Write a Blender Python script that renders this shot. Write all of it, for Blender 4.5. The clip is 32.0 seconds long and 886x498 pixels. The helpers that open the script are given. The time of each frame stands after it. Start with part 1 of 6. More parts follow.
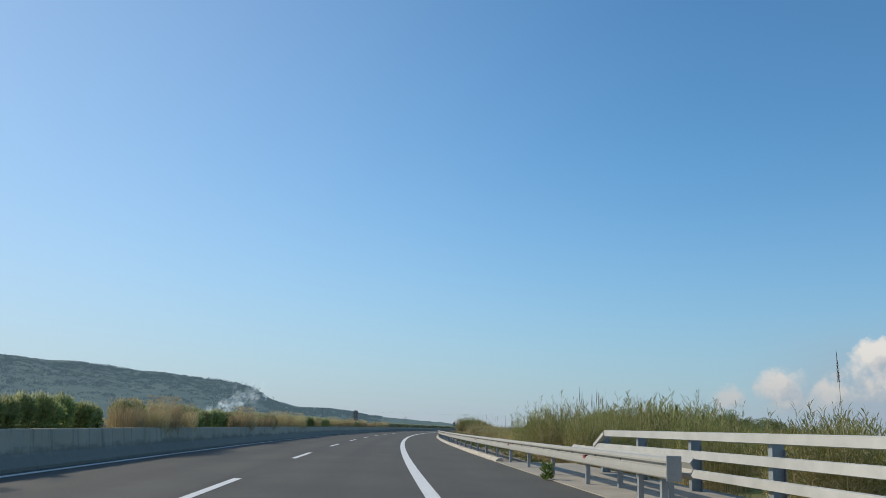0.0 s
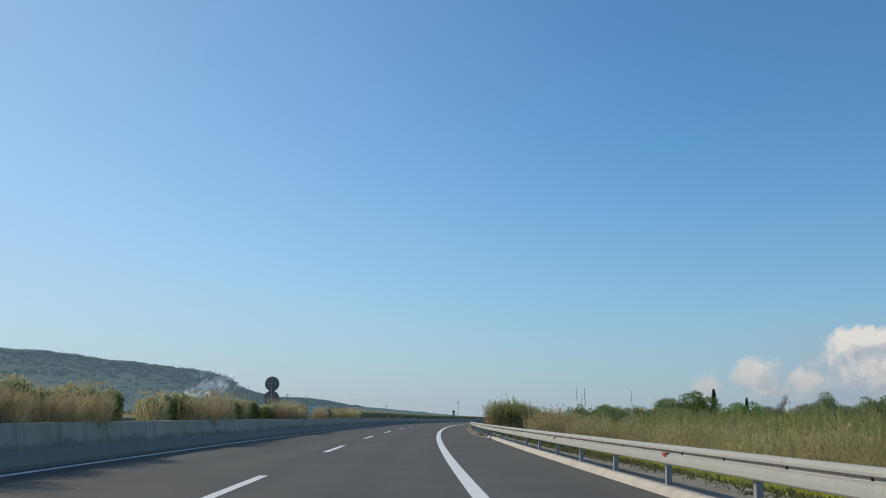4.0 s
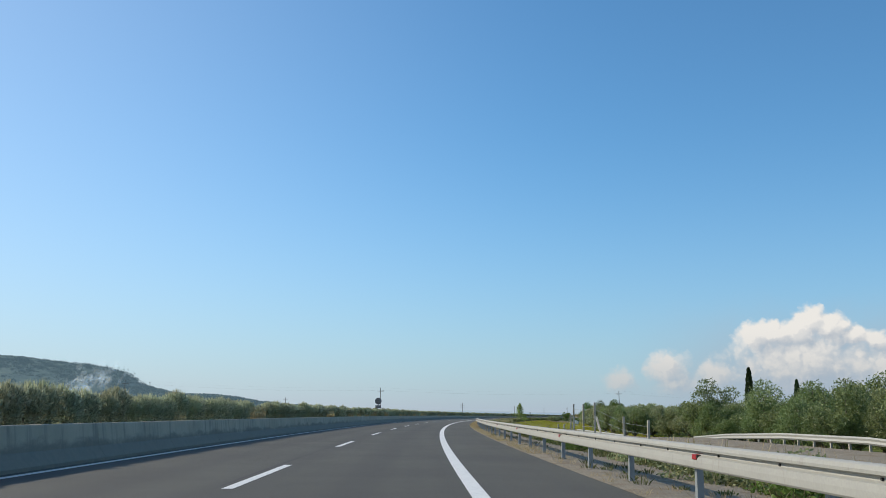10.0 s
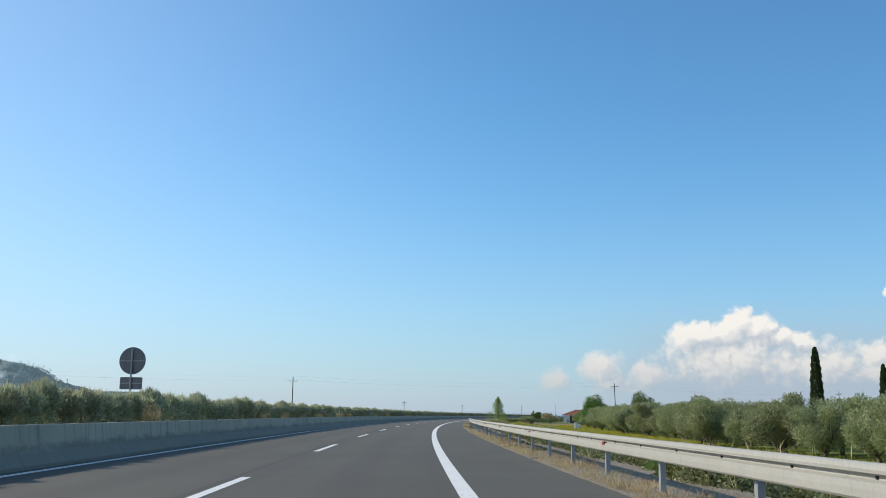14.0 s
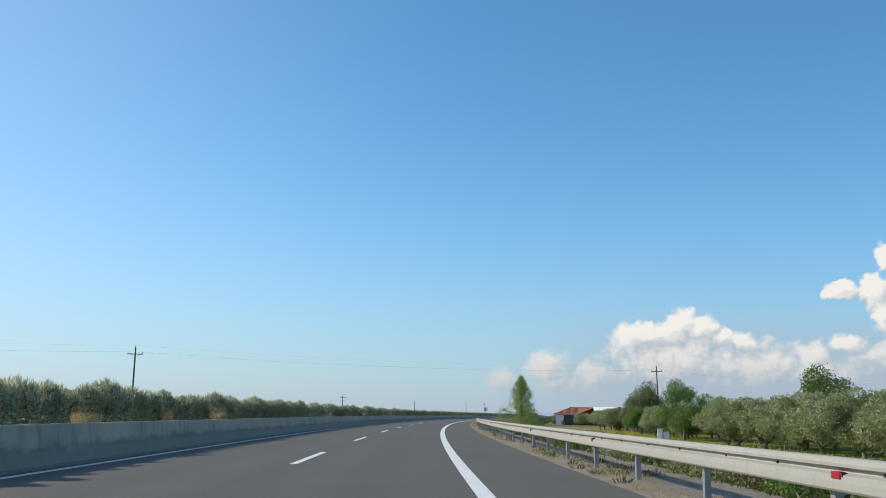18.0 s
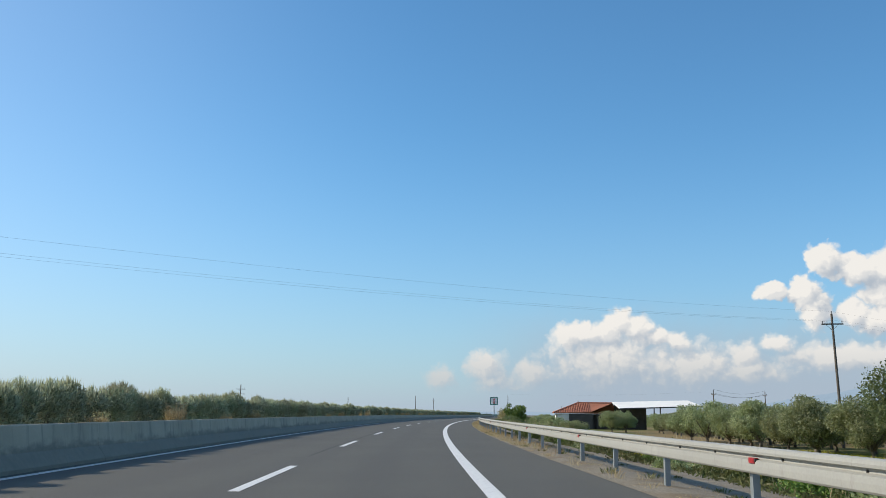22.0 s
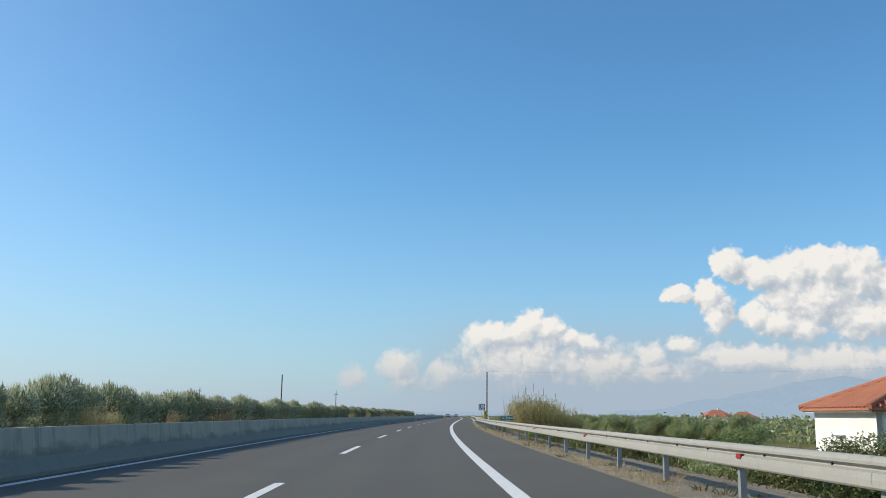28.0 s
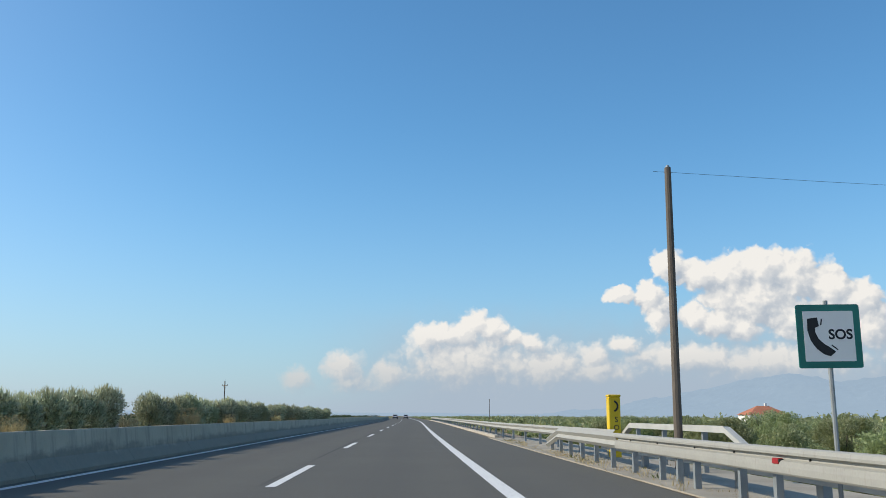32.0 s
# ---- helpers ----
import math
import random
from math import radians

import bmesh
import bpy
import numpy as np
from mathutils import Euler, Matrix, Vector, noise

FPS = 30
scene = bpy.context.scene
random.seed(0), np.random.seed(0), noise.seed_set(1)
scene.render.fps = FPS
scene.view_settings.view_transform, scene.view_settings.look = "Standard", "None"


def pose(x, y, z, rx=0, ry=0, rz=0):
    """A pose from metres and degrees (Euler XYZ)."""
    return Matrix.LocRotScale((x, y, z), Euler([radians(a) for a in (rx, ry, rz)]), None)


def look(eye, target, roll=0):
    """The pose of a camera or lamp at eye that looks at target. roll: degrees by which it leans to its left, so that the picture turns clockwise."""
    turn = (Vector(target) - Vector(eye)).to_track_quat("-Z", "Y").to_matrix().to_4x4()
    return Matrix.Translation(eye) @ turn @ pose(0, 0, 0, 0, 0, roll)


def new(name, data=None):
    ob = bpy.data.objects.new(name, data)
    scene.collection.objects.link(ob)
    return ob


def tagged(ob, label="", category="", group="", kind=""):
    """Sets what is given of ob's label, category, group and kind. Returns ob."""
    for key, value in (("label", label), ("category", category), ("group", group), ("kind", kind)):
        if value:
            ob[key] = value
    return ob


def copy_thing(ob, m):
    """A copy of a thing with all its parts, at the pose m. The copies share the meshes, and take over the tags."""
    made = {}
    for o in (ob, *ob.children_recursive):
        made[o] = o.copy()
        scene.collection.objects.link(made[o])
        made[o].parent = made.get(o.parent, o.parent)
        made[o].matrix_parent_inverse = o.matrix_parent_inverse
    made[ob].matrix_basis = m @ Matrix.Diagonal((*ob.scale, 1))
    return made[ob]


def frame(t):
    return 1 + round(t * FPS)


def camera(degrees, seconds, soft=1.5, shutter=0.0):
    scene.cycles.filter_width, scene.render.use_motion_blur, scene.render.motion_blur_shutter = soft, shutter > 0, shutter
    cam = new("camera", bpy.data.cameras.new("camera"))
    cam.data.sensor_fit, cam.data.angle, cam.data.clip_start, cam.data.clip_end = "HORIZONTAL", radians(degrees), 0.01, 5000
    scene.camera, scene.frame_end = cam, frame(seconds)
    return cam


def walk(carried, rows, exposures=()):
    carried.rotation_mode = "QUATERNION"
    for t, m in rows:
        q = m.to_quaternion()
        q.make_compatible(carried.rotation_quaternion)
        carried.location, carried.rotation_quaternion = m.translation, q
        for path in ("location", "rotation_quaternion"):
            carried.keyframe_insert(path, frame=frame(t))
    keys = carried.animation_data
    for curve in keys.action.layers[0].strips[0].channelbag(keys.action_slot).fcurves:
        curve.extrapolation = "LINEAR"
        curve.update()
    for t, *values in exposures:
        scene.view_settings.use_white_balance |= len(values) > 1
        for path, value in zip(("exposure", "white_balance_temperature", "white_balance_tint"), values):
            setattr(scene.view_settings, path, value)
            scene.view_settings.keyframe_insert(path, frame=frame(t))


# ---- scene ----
# Road frame: s metres along the right edge line, u metres to its right, z up.
KNOTS = [-50, 50, 150, 250, 350, 450, 550, 650, 750, 850, 1000, 1100, 3000]
BEND = [531.5, 593.7, 650.7, 667.7, 651.8, 645.3, 677.3, 705.3, 542.8, 167.7, -190.0, 0.0, 0.0]
S_ = np.arange(-300.0, 2600.0, 2.0)
K_ = np.interp(S_, KNOTS, BEND) * 1e-6
TH = np.concatenate([[0], np.cumsum((K_[1:] + K_[:-1]) / 2 * 2.0)])
TH -= TH[150]
XS = np.concatenate([[0], np.cumsum(np.sin((TH[1:] + TH[:-1]) / 2) * 2.0)])
YS = np.concatenate([[0], np.cumsum(np.cos((TH[1:] + TH[:-1]) / 2) * 2.0)])
XS -= XS[150]
YS -= YS[150]


def heading(s):
    """Heading of the road at s, in radians to the right of +y."""
    return float(np.interp(s, S_, TH))


def way(s, u, z=0.0):
    """The place at s, u, z of the road frame."""
    a = heading(s)
    return Vector((float(np.interp(s, S_, XS)) + u * math.cos(a), float(np.interp(s, S_, YS)) - u * math.sin(a), z))


def ways(s, u, z):
    a = np.interp(s, S_, TH)
    return np.stack([np.interp(s, S_, XS) + u * np.cos(a), np.interp(s, S_, YS) - u * np.sin(a), z + 0 * a], -1)


def stand(s, u, z=0.0, turn=0.0, scale=1.0):
    """A pose on the road frame: local y runs along the road, x to its right; turn in degrees to the right."""
    return Matrix.LocRotScale(way(s, u, z), Euler((0, 0, -heading(s) - radians(turn))), Vector((scale, scale, scale)))


# ---- camera ----
cam = camera(51.35, 32.0, soft=0.85)
ROWS = [
    (0.0, -0.41, 45.62, 1.141, 5.57, 10.95, 1.85),
    (0.5, -0.04, 57.42, 1.141, 5.76, 11.03, 1.85),
    (1.0, 0.39, 69.12, 1.141, 5.86, 10.89, 1.85),
    (1.5, 0.89, 80.64, 1.141, 5.91, 10.90, 1.89),
    (2.0, 1.45, 92.04, 1.141, 6.01, 10.81, 1.91),
    (2.5, 2.09, 103.41, 1.141, 6.07, 10.71, 1.88),
    (3.0, 2.80, 114.74, 1.141, 6.25, 10.60, 1.80),
    (3.5, 3.59, 126.03, 1.141, 6.54, 10.47, 1.68),
    (4.0, 4.47, 137.35, 1.141, 6.89, 10.36, 1.54),
    (4.5, 5.44, 148.78, 1.141, 7.26, 10.30, 1.39),
    (5.0, 6.51, 160.31, 1.141, 7.66, 10.31, 1.23),
    (5.5, 7.69, 171.93, 1.141, 8.14, 10.27, 1.06),
    (6.0, 8.97, 183.62, 1.141, 8.59, 10.25, 0.91),
    (6.5, 10.36, 195.34, 1.141, 9.06, 10.18, 0.79),
    (7.0, 11.83, 206.96, 1.141, 9.54, 10.22, 0.75),
    (7.5, 13.35, 218.38, 1.141, 10.06, 10.10, 0.86),
    (8.0, 14.98, 229.85, 1.141, 10.53, 10.19, 0.95),
    (8.5, 16.79, 241.64, 1.141, 11.02, 10.09, 0.90),
    (9.0, 18.72, 253.54, 1.141, 11.40, 10.14, 0.80),
    (9.5, 20.70, 265.33, 1.141, 11.72, 10.13, 0.78),
    (10.0, 22.72, 276.95, 1.141, 12.05, 10.17, 0.80),
    (10.5, 24.74, 288.31, 1.141, 12.44, 10.12, 0.87),
    (11.0, 26.84, 299.68, 1.141, 12.84, 10.20, 0.89),
    (11.5, 29.09, 311.29, 1.141, 13.40, 10.10, 0.82),
    (12.0, 31.49, 322.98, 1.141, 13.96, 10.12, 0.72),
    (12.5, 34.01, 334.57, 1.141, 14.55, 10.09, 0.67),
    (13.0, 36.63, 346.07, 1.141, 15.15, 10.11, 0.65),
    (13.5, 39.31, 357.46, 1.141, 15.59, 10.09, 0.71),
    (14.0, 42.07, 368.85, 1.141, 15.95, 10.19, 0.80),
    (14.5, 44.91, 380.32, 1.141, 16.24, 10.12, 0.91),
    (15.0, 47.84, 391.86, 1.141, 16.56, 10.08, 0.98),
    (15.5, 50.85, 403.47, 1.141, 16.90, 10.09, 1.03),
    (16.0, 53.97, 415.17, 1.141, 17.28, 10.11, 1.05),
    (16.5, 57.23, 426.96, 1.141, 17.71, 10.16, 1.04),
    (17.0, 60.62, 438.85, 1.141, 18.17, 10.21, 0.99),
    (17.5, 64.15, 450.82, 1.141, 18.71, 10.19, 0.91),
    (18.0, 67.77, 462.75, 1.141, 19.23, 10.16, 0.86),
    (18.5, 71.44, 474.50, 1.141, 19.72, 10.17, 0.89),
    (19.0, 75.13, 486.02, 1.141, 20.16, 10.19, 0.97),
    (19.5, 78.82, 497.29, 1.141, 20.58, 10.20, 1.06),
    (20.0, 82.62, 508.54, 1.141, 21.02, 10.23, 1.09),
    (20.5, 86.64, 520.06, 1.141, 21.51, 10.14, 1.01),
    (21.0, 90.84, 531.74, 1.141, 22.00, 10.15, 0.89),
    (21.5, 95.13, 543.40, 1.141, 22.52, 10.11, 0.82),
    (22.0, 99.48, 554.94, 1.141, 22.99, 10.12, 0.81),
    (22.5, 103.85, 566.22, 1.141, 23.51, 10.11, 0.85),
    (23.0, 108.34, 577.51, 1.141, 24.02, 10.17, 0.91),
    (23.5, 113.05, 589.04, 1.141, 24.49, 10.15, 0.94),
    (24.0, 117.88, 600.58, 1.141, 24.98, 10.15, 1.00),
    (24.5, 122.74, 611.92, 1.141, 25.34, 10.21, 1.11),
    (25.0, 127.67, 623.20, 1.141, 25.73, 10.24, 1.22),
    (25.5, 132.70, 634.49, 1.141, 26.10, 10.24, 1.22),
    (26.0, 137.82, 645.77, 1.141, 26.50, 10.24, 1.16),
    (26.5, 143.02, 657.06, 1.141, 26.93, 10.24, 1.04),
    (27.0, 148.33, 668.35, 1.141, 27.39, 10.24, 0.90),
    (27.5, 153.76, 679.64, 1.141, 27.87, 10.22, 0.78),
    (28.0, 159.33, 690.93, 1.141, 28.36, 10.19, 0.69),
    (28.5, 165.00, 702.21, 1.141, 28.84, 10.20, 0.61),
    (29.0, 170.77, 713.48, 1.141, 29.31, 10.17, 0.55),
    (29.5, 176.59, 724.72, 1.141, 29.77, 10.21, 0.50),
    (30.0, 182.51, 735.91, 1.141, 30.21, 10.13, 0.46),
    (30.5, 188.57, 747.05, 1.141, 30.66, 10.21, 0.47),
    (31.0, 194.76, 758.21, 1.141, 31.16, 10.26, 0.46),
    (31.5, 201.04, 769.46, 1.141, 31.60, 10.23, 0.37),
    (32.0, 207.39, 780.75, 1.141, 31.86, 10.25, 0.24),
]


def shot(x, y, z, yaw, pitch, roll):
    a, b = radians(yaw), radians(pitch)
    eye = Vector((x, y, z))
    return look(eye, eye + Vector((math.sin(a) * math.cos(b), math.cos(a) * math.cos(b), math.sin(b))), roll)


walk(cam, [(r[0], shot(*r[1:])) for r in ROWS], [(0.0, -0.35), (2.5, -0.36), (5.0, -0.42), (6.0, -0.24), (10.0, -0.20), (14.0, -0.06), (20.0, -0.12), (32.0, -0.11)])

# ---- light ----
SUN_AZ, SUN_EL = radians(-57), radians(31)
sun = new("sun", bpy.data.lights.new("sun", "SUN"))
sun.data.energy, sun.data.angle, sun.data.color = 4.9, radians(0.55), (1.0, 0.90, 0.74)
sun.matrix_world = look((0, 0, 300), Vector((0, 0, 300)) - Vector((math.sin(SUN_AZ) * math.cos(SUN_EL), math.cos(SUN_AZ) * math.cos(SUN_EL), math.sin(SUN_EL))))

world = bpy.data.worlds.new("sky")
scene.world = world
world.use_nodes = True


class Net:
    """Short hand for node trees."""

    def __init__(self, tree):
        self.t = tree
        tree.nodes.clear()

    def n(self, kind, *links, **props):
        node = self.t.nodes.new(kind)
        for k, v in props.items():
            if k == "op":
                node.operation = v
            elif k == "blend":
                node.blend_type = v
            elif k == "clamp":
                node.use_clamp = v
            elif k == "space":
                node.data_type = v
        for i, l in enumerate(links):
            if l is None:
                continue
            if isinstance(l, (int, float, tuple)):
                node.inputs[i].default_value = l
            else:
                self.t.links.new(l, node.inputs[i])
        return node

    def math(self, op, *a, clamp=False):
        return self.n("ShaderNodeMath", *a, op=op, clamp=clamp).outputs[0]

    def vec(self, op, *a):
        node = self.n("ShaderNodeVectorMath", op=op)
        for i, l in enumerate(a):
            if isinstance(l, (int, float, tuple)):
                node.inputs[i].default_value = l
            else:
                self.t.links.new(l, node.inputs[i])
        return node.outputs["Value"] if op in ("LENGTH", "DOT_PRODUCT", "DISTANCE") else node.outputs[0]

    def mix(self, fac, a, b, blend="MIX"):
        node = self.t.nodes.new("ShaderNodeMix")
        node.data_type, node.blend_type = "RGBA", blend
        for k, l in ((0, fac), (6, a), (7, b)):
            if isinstance(l, (int, float)):
                node.inputs[k].default_value = l
            elif isinstance(l, tuple):
                node.inputs[k].default_value = (*l, 1.0)
            else:
                self.t.links.new(l, node.inputs[k])
        return node.outputs[2]

    def noise(self, vec, scale, detail=4.0, rough=0.55, out="Fac", distortion=0.0):
        node = self.t.nodes.new("ShaderNodeTexNoise")
        node.inputs["Scale"].default_value, node.inputs["Detail"].default_value = scale, detail
        node.inputs["Roughness"].default_value, node.inputs["Distortion"].default_value = rough, distortion
        if vec is not None:
            self.t.links.new(vec, node.inputs["Vector"])
        return node.outputs[out]

    def voronoi(self, vec, scale, out="Distance", feature="F1"):
        node = self.t.nodes.new("ShaderNodeTexVoronoi")
        node.feature = feature
        node.inputs["Scale"].default_value = scale
        if vec is not None:
            self.t.links.new(vec, node.inputs["Vector"])
        return node.outputs[out]

    def ramp(self, fac, *stops):
        node = self.t.nodes.new("ShaderNodeValToRGB")
        r = node.color_ramp
        while len(r.elements) < len(stops):
            r.elements.new(0.5)
        for e, (p, c) in zip(r.elements, stops):
            e.position, e.color = p, ((c, c, c, 1) if isinstance(c, (int, float)) else (*c, 1))
        self.t.links.new(fac, node.inputs[0])
        return node.outputs[0]

    def remap(self, v, a, b, c=0.0, d=1.0, smooth=False):
        node = self.t.nodes.new("ShaderNodeMapRange")
        node.interpolation_type = "SMOOTHSTEP" if smooth else "LINEAR"
        for i, x in enumerate((v, a, b, c, d)):
            if isinstance(x, (int, float)):
                node.inputs[i].default_value = x
            else:
                self.t.links.new(x, node.inputs[i])
        return node.outputs[0]


def build_sky():
    g = Net(world.node_tree)
    sky = g.t.nodes.new("ShaderNodeTexSky")
    sky.sky_type, sky.sun_disc = "NISHITA", False
    sky.sun_elevation, sky.sun_rotation = SUN_EL, SUN_AZ
    sky.air_density, sky.dust_density, sky.ozone_density = 1.0, 0.35, 2.5
    tc = g.t.nodes.new("ShaderNodeTexCoord")
    xyz = g.n("ShaderNodeSeparateXYZ", tc.outputs["Generated"])
    az = g.math("MULTIPLY", g.math("ARCTAN2", xyz.outputs[0], xyz.outputs[1]), 57.2958)
    el = g.math("MULTIPLY", g.math("ARCSINE", xyz.outputs[2]), 57.2958)
    flat = g.n("ShaderNodeCombineXYZ", az, el).outputs[0]
    # billows: centre azimuth, elevation, half width, half height, in degrees
    tower = [(22.9, 1.8, 1.0, 0.9), (25.7, 2.6, 1.5, 1.0), (26.3, 1.6, 1.7, 0.8), (28.6, 2.1, 1.2, 1.0), (30.7, 4.5, 1.0, 0.9), (31.8, 4.6, 1.05, 0.8), (33.0, 4.6, 1.1, 0.9), (33.9, 5.3, 0.85, 0.9),
             (35.0, 4.9, 1.05, 0.85), (36.2, 4.4, 0.9, 0.7), (37.3, 4.1, 0.8, 0.6), (33.5, 2.9, 4.2, 1.9), (38.2, 2.6, 2.8, 1.5), (41.1, 3.3, 1.0, 0.9), (43.0, 4.0, 1.0, 0.6), (41.4, 2.4, 2.4, 0.9)]
    bank = [(46.4, 3.1, 3.9, 0.9), (51.8, 2.8, 5.8, 1.05), (42.8, 7.0, 0.9, 0.5), (44.6, 6.9, 0.95, 0.9), (45.1, 5.7, 0.9, 1.3), (47.2, 5.6, 1.0, 0.75), (48.5, 5.1, 1.35, 0.8), (49.9, 4.8, 1.15, 0.8),
            (45.9, 8.7, 1.1, 0.9), (47.7, 8.1, 1.5, 0.95), (49.3, 8.2, 1.3, 1.15), (51.2, 8.3, 1.7, 1.4), (53.0, 7.7, 1.5, 1.5), (54.8, 7.0, 1.4, 1.4), (56.3, 6.2, 1.3, 1.3),
            (50.4, 6.6, 2.8, 1.8), (53.4, 5.3, 3.0, 1.4), (56.9, 4.7, 2.0, 1.5), (60.5, 4.5, 3.0, 2.6)]
    puffs = tower + bank

    def density(p):
        warp = g.vec("SCALE", g.vec("SUBTRACT", g.noise(p, 0.9, 3.0, 0.6, "Color"), (0.5, 0.5, 0.5)))
        warp.node.inputs["Scale"].default_value = 0.9
        p = g.vec("ADD", p, warp)
        total = None
        for a, e, w, h in puffs:
            d = g.vec("LENGTH", g.vec("MULTIPLY", g.vec("SUBTRACT", p, (a, e + 0.3, 0)), (0.82 / w, 0.82 / h, 0)))
            v = g.math("SUBTRACT", 1.0, d)
            if total is None:
                total = v
            else:
                m = g.n("ShaderNodeMath", total, v, 0.35, op="SMOOTH_MAX")
                total = m.outputs[0]
        bumps = g.math("SUBTRACT", 0.42, g.voronoi(p, 1.3, feature="SMOOTH_F1"))
        small = g.math("SUBTRACT", 0.42, g.voronoi(p, 3.4, feature="SMOOTH_F1"))
        fine = g.math("SUBTRACT", g.noise(p, 5.0, 5.0, 0.6), 0.5)
        total = g.math("ADD", total, g.math("MULTIPLY", bumps, 0.52))
        total = g.math("ADD", total, g.math("MULTIPLY", small, 0.24))
        return g.math("ADD", total, g.math("MULTIPLY", fine, 0.11))

    here = density(flat)
    sunward = density(g.vec("ADD", flat, (-0.22, 0.26, 0)))
    wide = density(g.vec("ADD", flat, (-0.75, 0.85, 0)))
    edge = g.remap(el, 1.0, 7.0, 0.85, 0.27)
    cover = g.remap(here, 0.0, edge, 0, 1, True)
    near_lit = g.remap(g.math("SUBTRACT", here, sunward), -0.22, 0.26, 0, 1, True)
    far_lit = g.remap(g.math("SUBTRACT", here, wide), -0.60, 0.60, 0, 1, True)
    lit = g.math("ADD", g.math("MULTIPLY", near_lit, 0.44), g.math("ADD", g.math("MULTIPLY", far_lit, 0.60), 0.13), clamp=True)
    low = g.remap(el, 1.2, 5.5, 0.0, 1.0, True)
    shade = g.mix(low, (0.43, 0.53, 0.64), (0.43, 0.51, 0.61))
    bright = g.mix(low, (0.66, 0.68, 0.69), (1.0, 0.97, 0.92))
    cloud = g.mix(lit, shade, bright)
    soft_edge = g.math("MULTIPLY", cover, g.remap(el, 0.2, 3.4, 0.55, 1.0, True))
    cloud = g.n("ShaderNodeVectorMath", cloud, op="SCALE")
    cloud.inputs["Scale"].default_value = 9.6
    veil = g.math("MULTIPLY", g.remap(az, 22.0, 33.0, 0.0, 1.0, True), g.remap(g.math("ADD", el, g.math("MULTIPLY", g.noise(flat, 0.5, 4.0), -2.0)), 0.5, 6.6, 0.90, 0.0, True))
    tint = g.mix(1.0, sky.outputs[0], (0.93, 1.53, 1.78), "MULTIPLY")
    haze = g.remap(el, -1.0, 20.0, 1.0, 0.0)
    haze = g.math("MULTIPLY", g.math("POWER", haze, 2.4), 0.93)
    air = g.mix(g.remap(az, -30.0, 45.0, 0.0, 1.0), (6.1, 6.45, 7.6), (4.05, 4.85, 6.6))
    clear = g.mix(haze, tint, air)
    # pale glow of the hazy air on the sun's side
    glow = g.math("MULTIPLY", g.remap(az, 24.0, -45.0, 0.0, 0.62, True), g.remap(el, 4.0, 45.0, 1.0, 0.45))
    clear = g.mix(glow, clear, (6.8, 7.45, 8.8))
    clear = g.mix(veil, clear, (4.4, 5.25, 6.3))
    mixed = g.mix(soft_edge, clear, cloud.outputs[0])
    back = g.n("ShaderNodeBackground", mixed, 0.10)
    g.n("ShaderNodeOutputWorld", back.outputs[0])


build_sky()


# ---- materials ----
def material(name, build):
    m = bpy.data.materials.new(name)
    m.use_nodes = True
    g = Net(m.node_tree)
    bsdf = g.t.nodes.new("ShaderNodeBsdfPrincipled")
    out = g.t.nodes.new("ShaderNodeOutputMaterial")
    g.t.links.new(bsdf.outputs[0], out.inputs[0])
    build(g, bsdf)
    return m


def put(g, bsdf, **kw):
    for k, v in kw.items():
        key = {"color": "Base Color", "rough": "Roughness", "metal": "Metallic", "spec": "Specular IOR Level", "normal": "Normal",
               "sss": "Subsurface Weight", "alpha": "Alpha", "trans": "Transmission Weight", "emit": "Emission Color", "emit_strength": "Emission Strength"}[k]
        if isinstance(v, (int, float)):
            bsdf.inputs[key].default_value = v
        elif isinstance(v, tuple):
            bsdf.inputs[key].default_value = (*v, 1.0)
        else:
            g.t.links.new(v, bsdf.inputs[key])


def bump(g, height, strength=0.3, distance=0.02):
    b = g.t.nodes.new("ShaderNodeBump")
    b.inputs["Strength"].default_value, b.inputs["Distance"].default_value = strength, distance
    g.t.links.new(height, b.inputs["Height"])
    return b.outputs[0]


def where(g):
    return g.t.nodes.new("ShaderNodeNewGeometry").outputs["Position"]


def plain(name, c1, c2, rough=0.6, metal=0.0, scale=3.0, fine=40.0, grain=0.25, relief=0.15, spec=0.4):
    """Paint, metal, concrete and the like: two tones mixed by broad stains, fine grain and slight relief."""
    def build(g, b):
        p = where(g)
        broad = g.ramp(g.noise(p, scale, 6.0, 0.6), (0.35, 0.0), (0.68, 1.0))
        col = g.mix(broad, c1, c2)
        f = g.noise(p, fine, 3.0, 0.6)
        col = g.mix(grain, col, g.mix(f, tuple(0.55 * v for v in c1), tuple(min(1, 1.35 * v) for v in c2)))
        put(g, b, color=col, rough=g.remap(f, 0.3, 0.7, rough - 0.08, min(1, rough + 0.1)), metal=metal, spec=spec, normal=bump(g, f, relief, 0.01))
    return material(name, build)


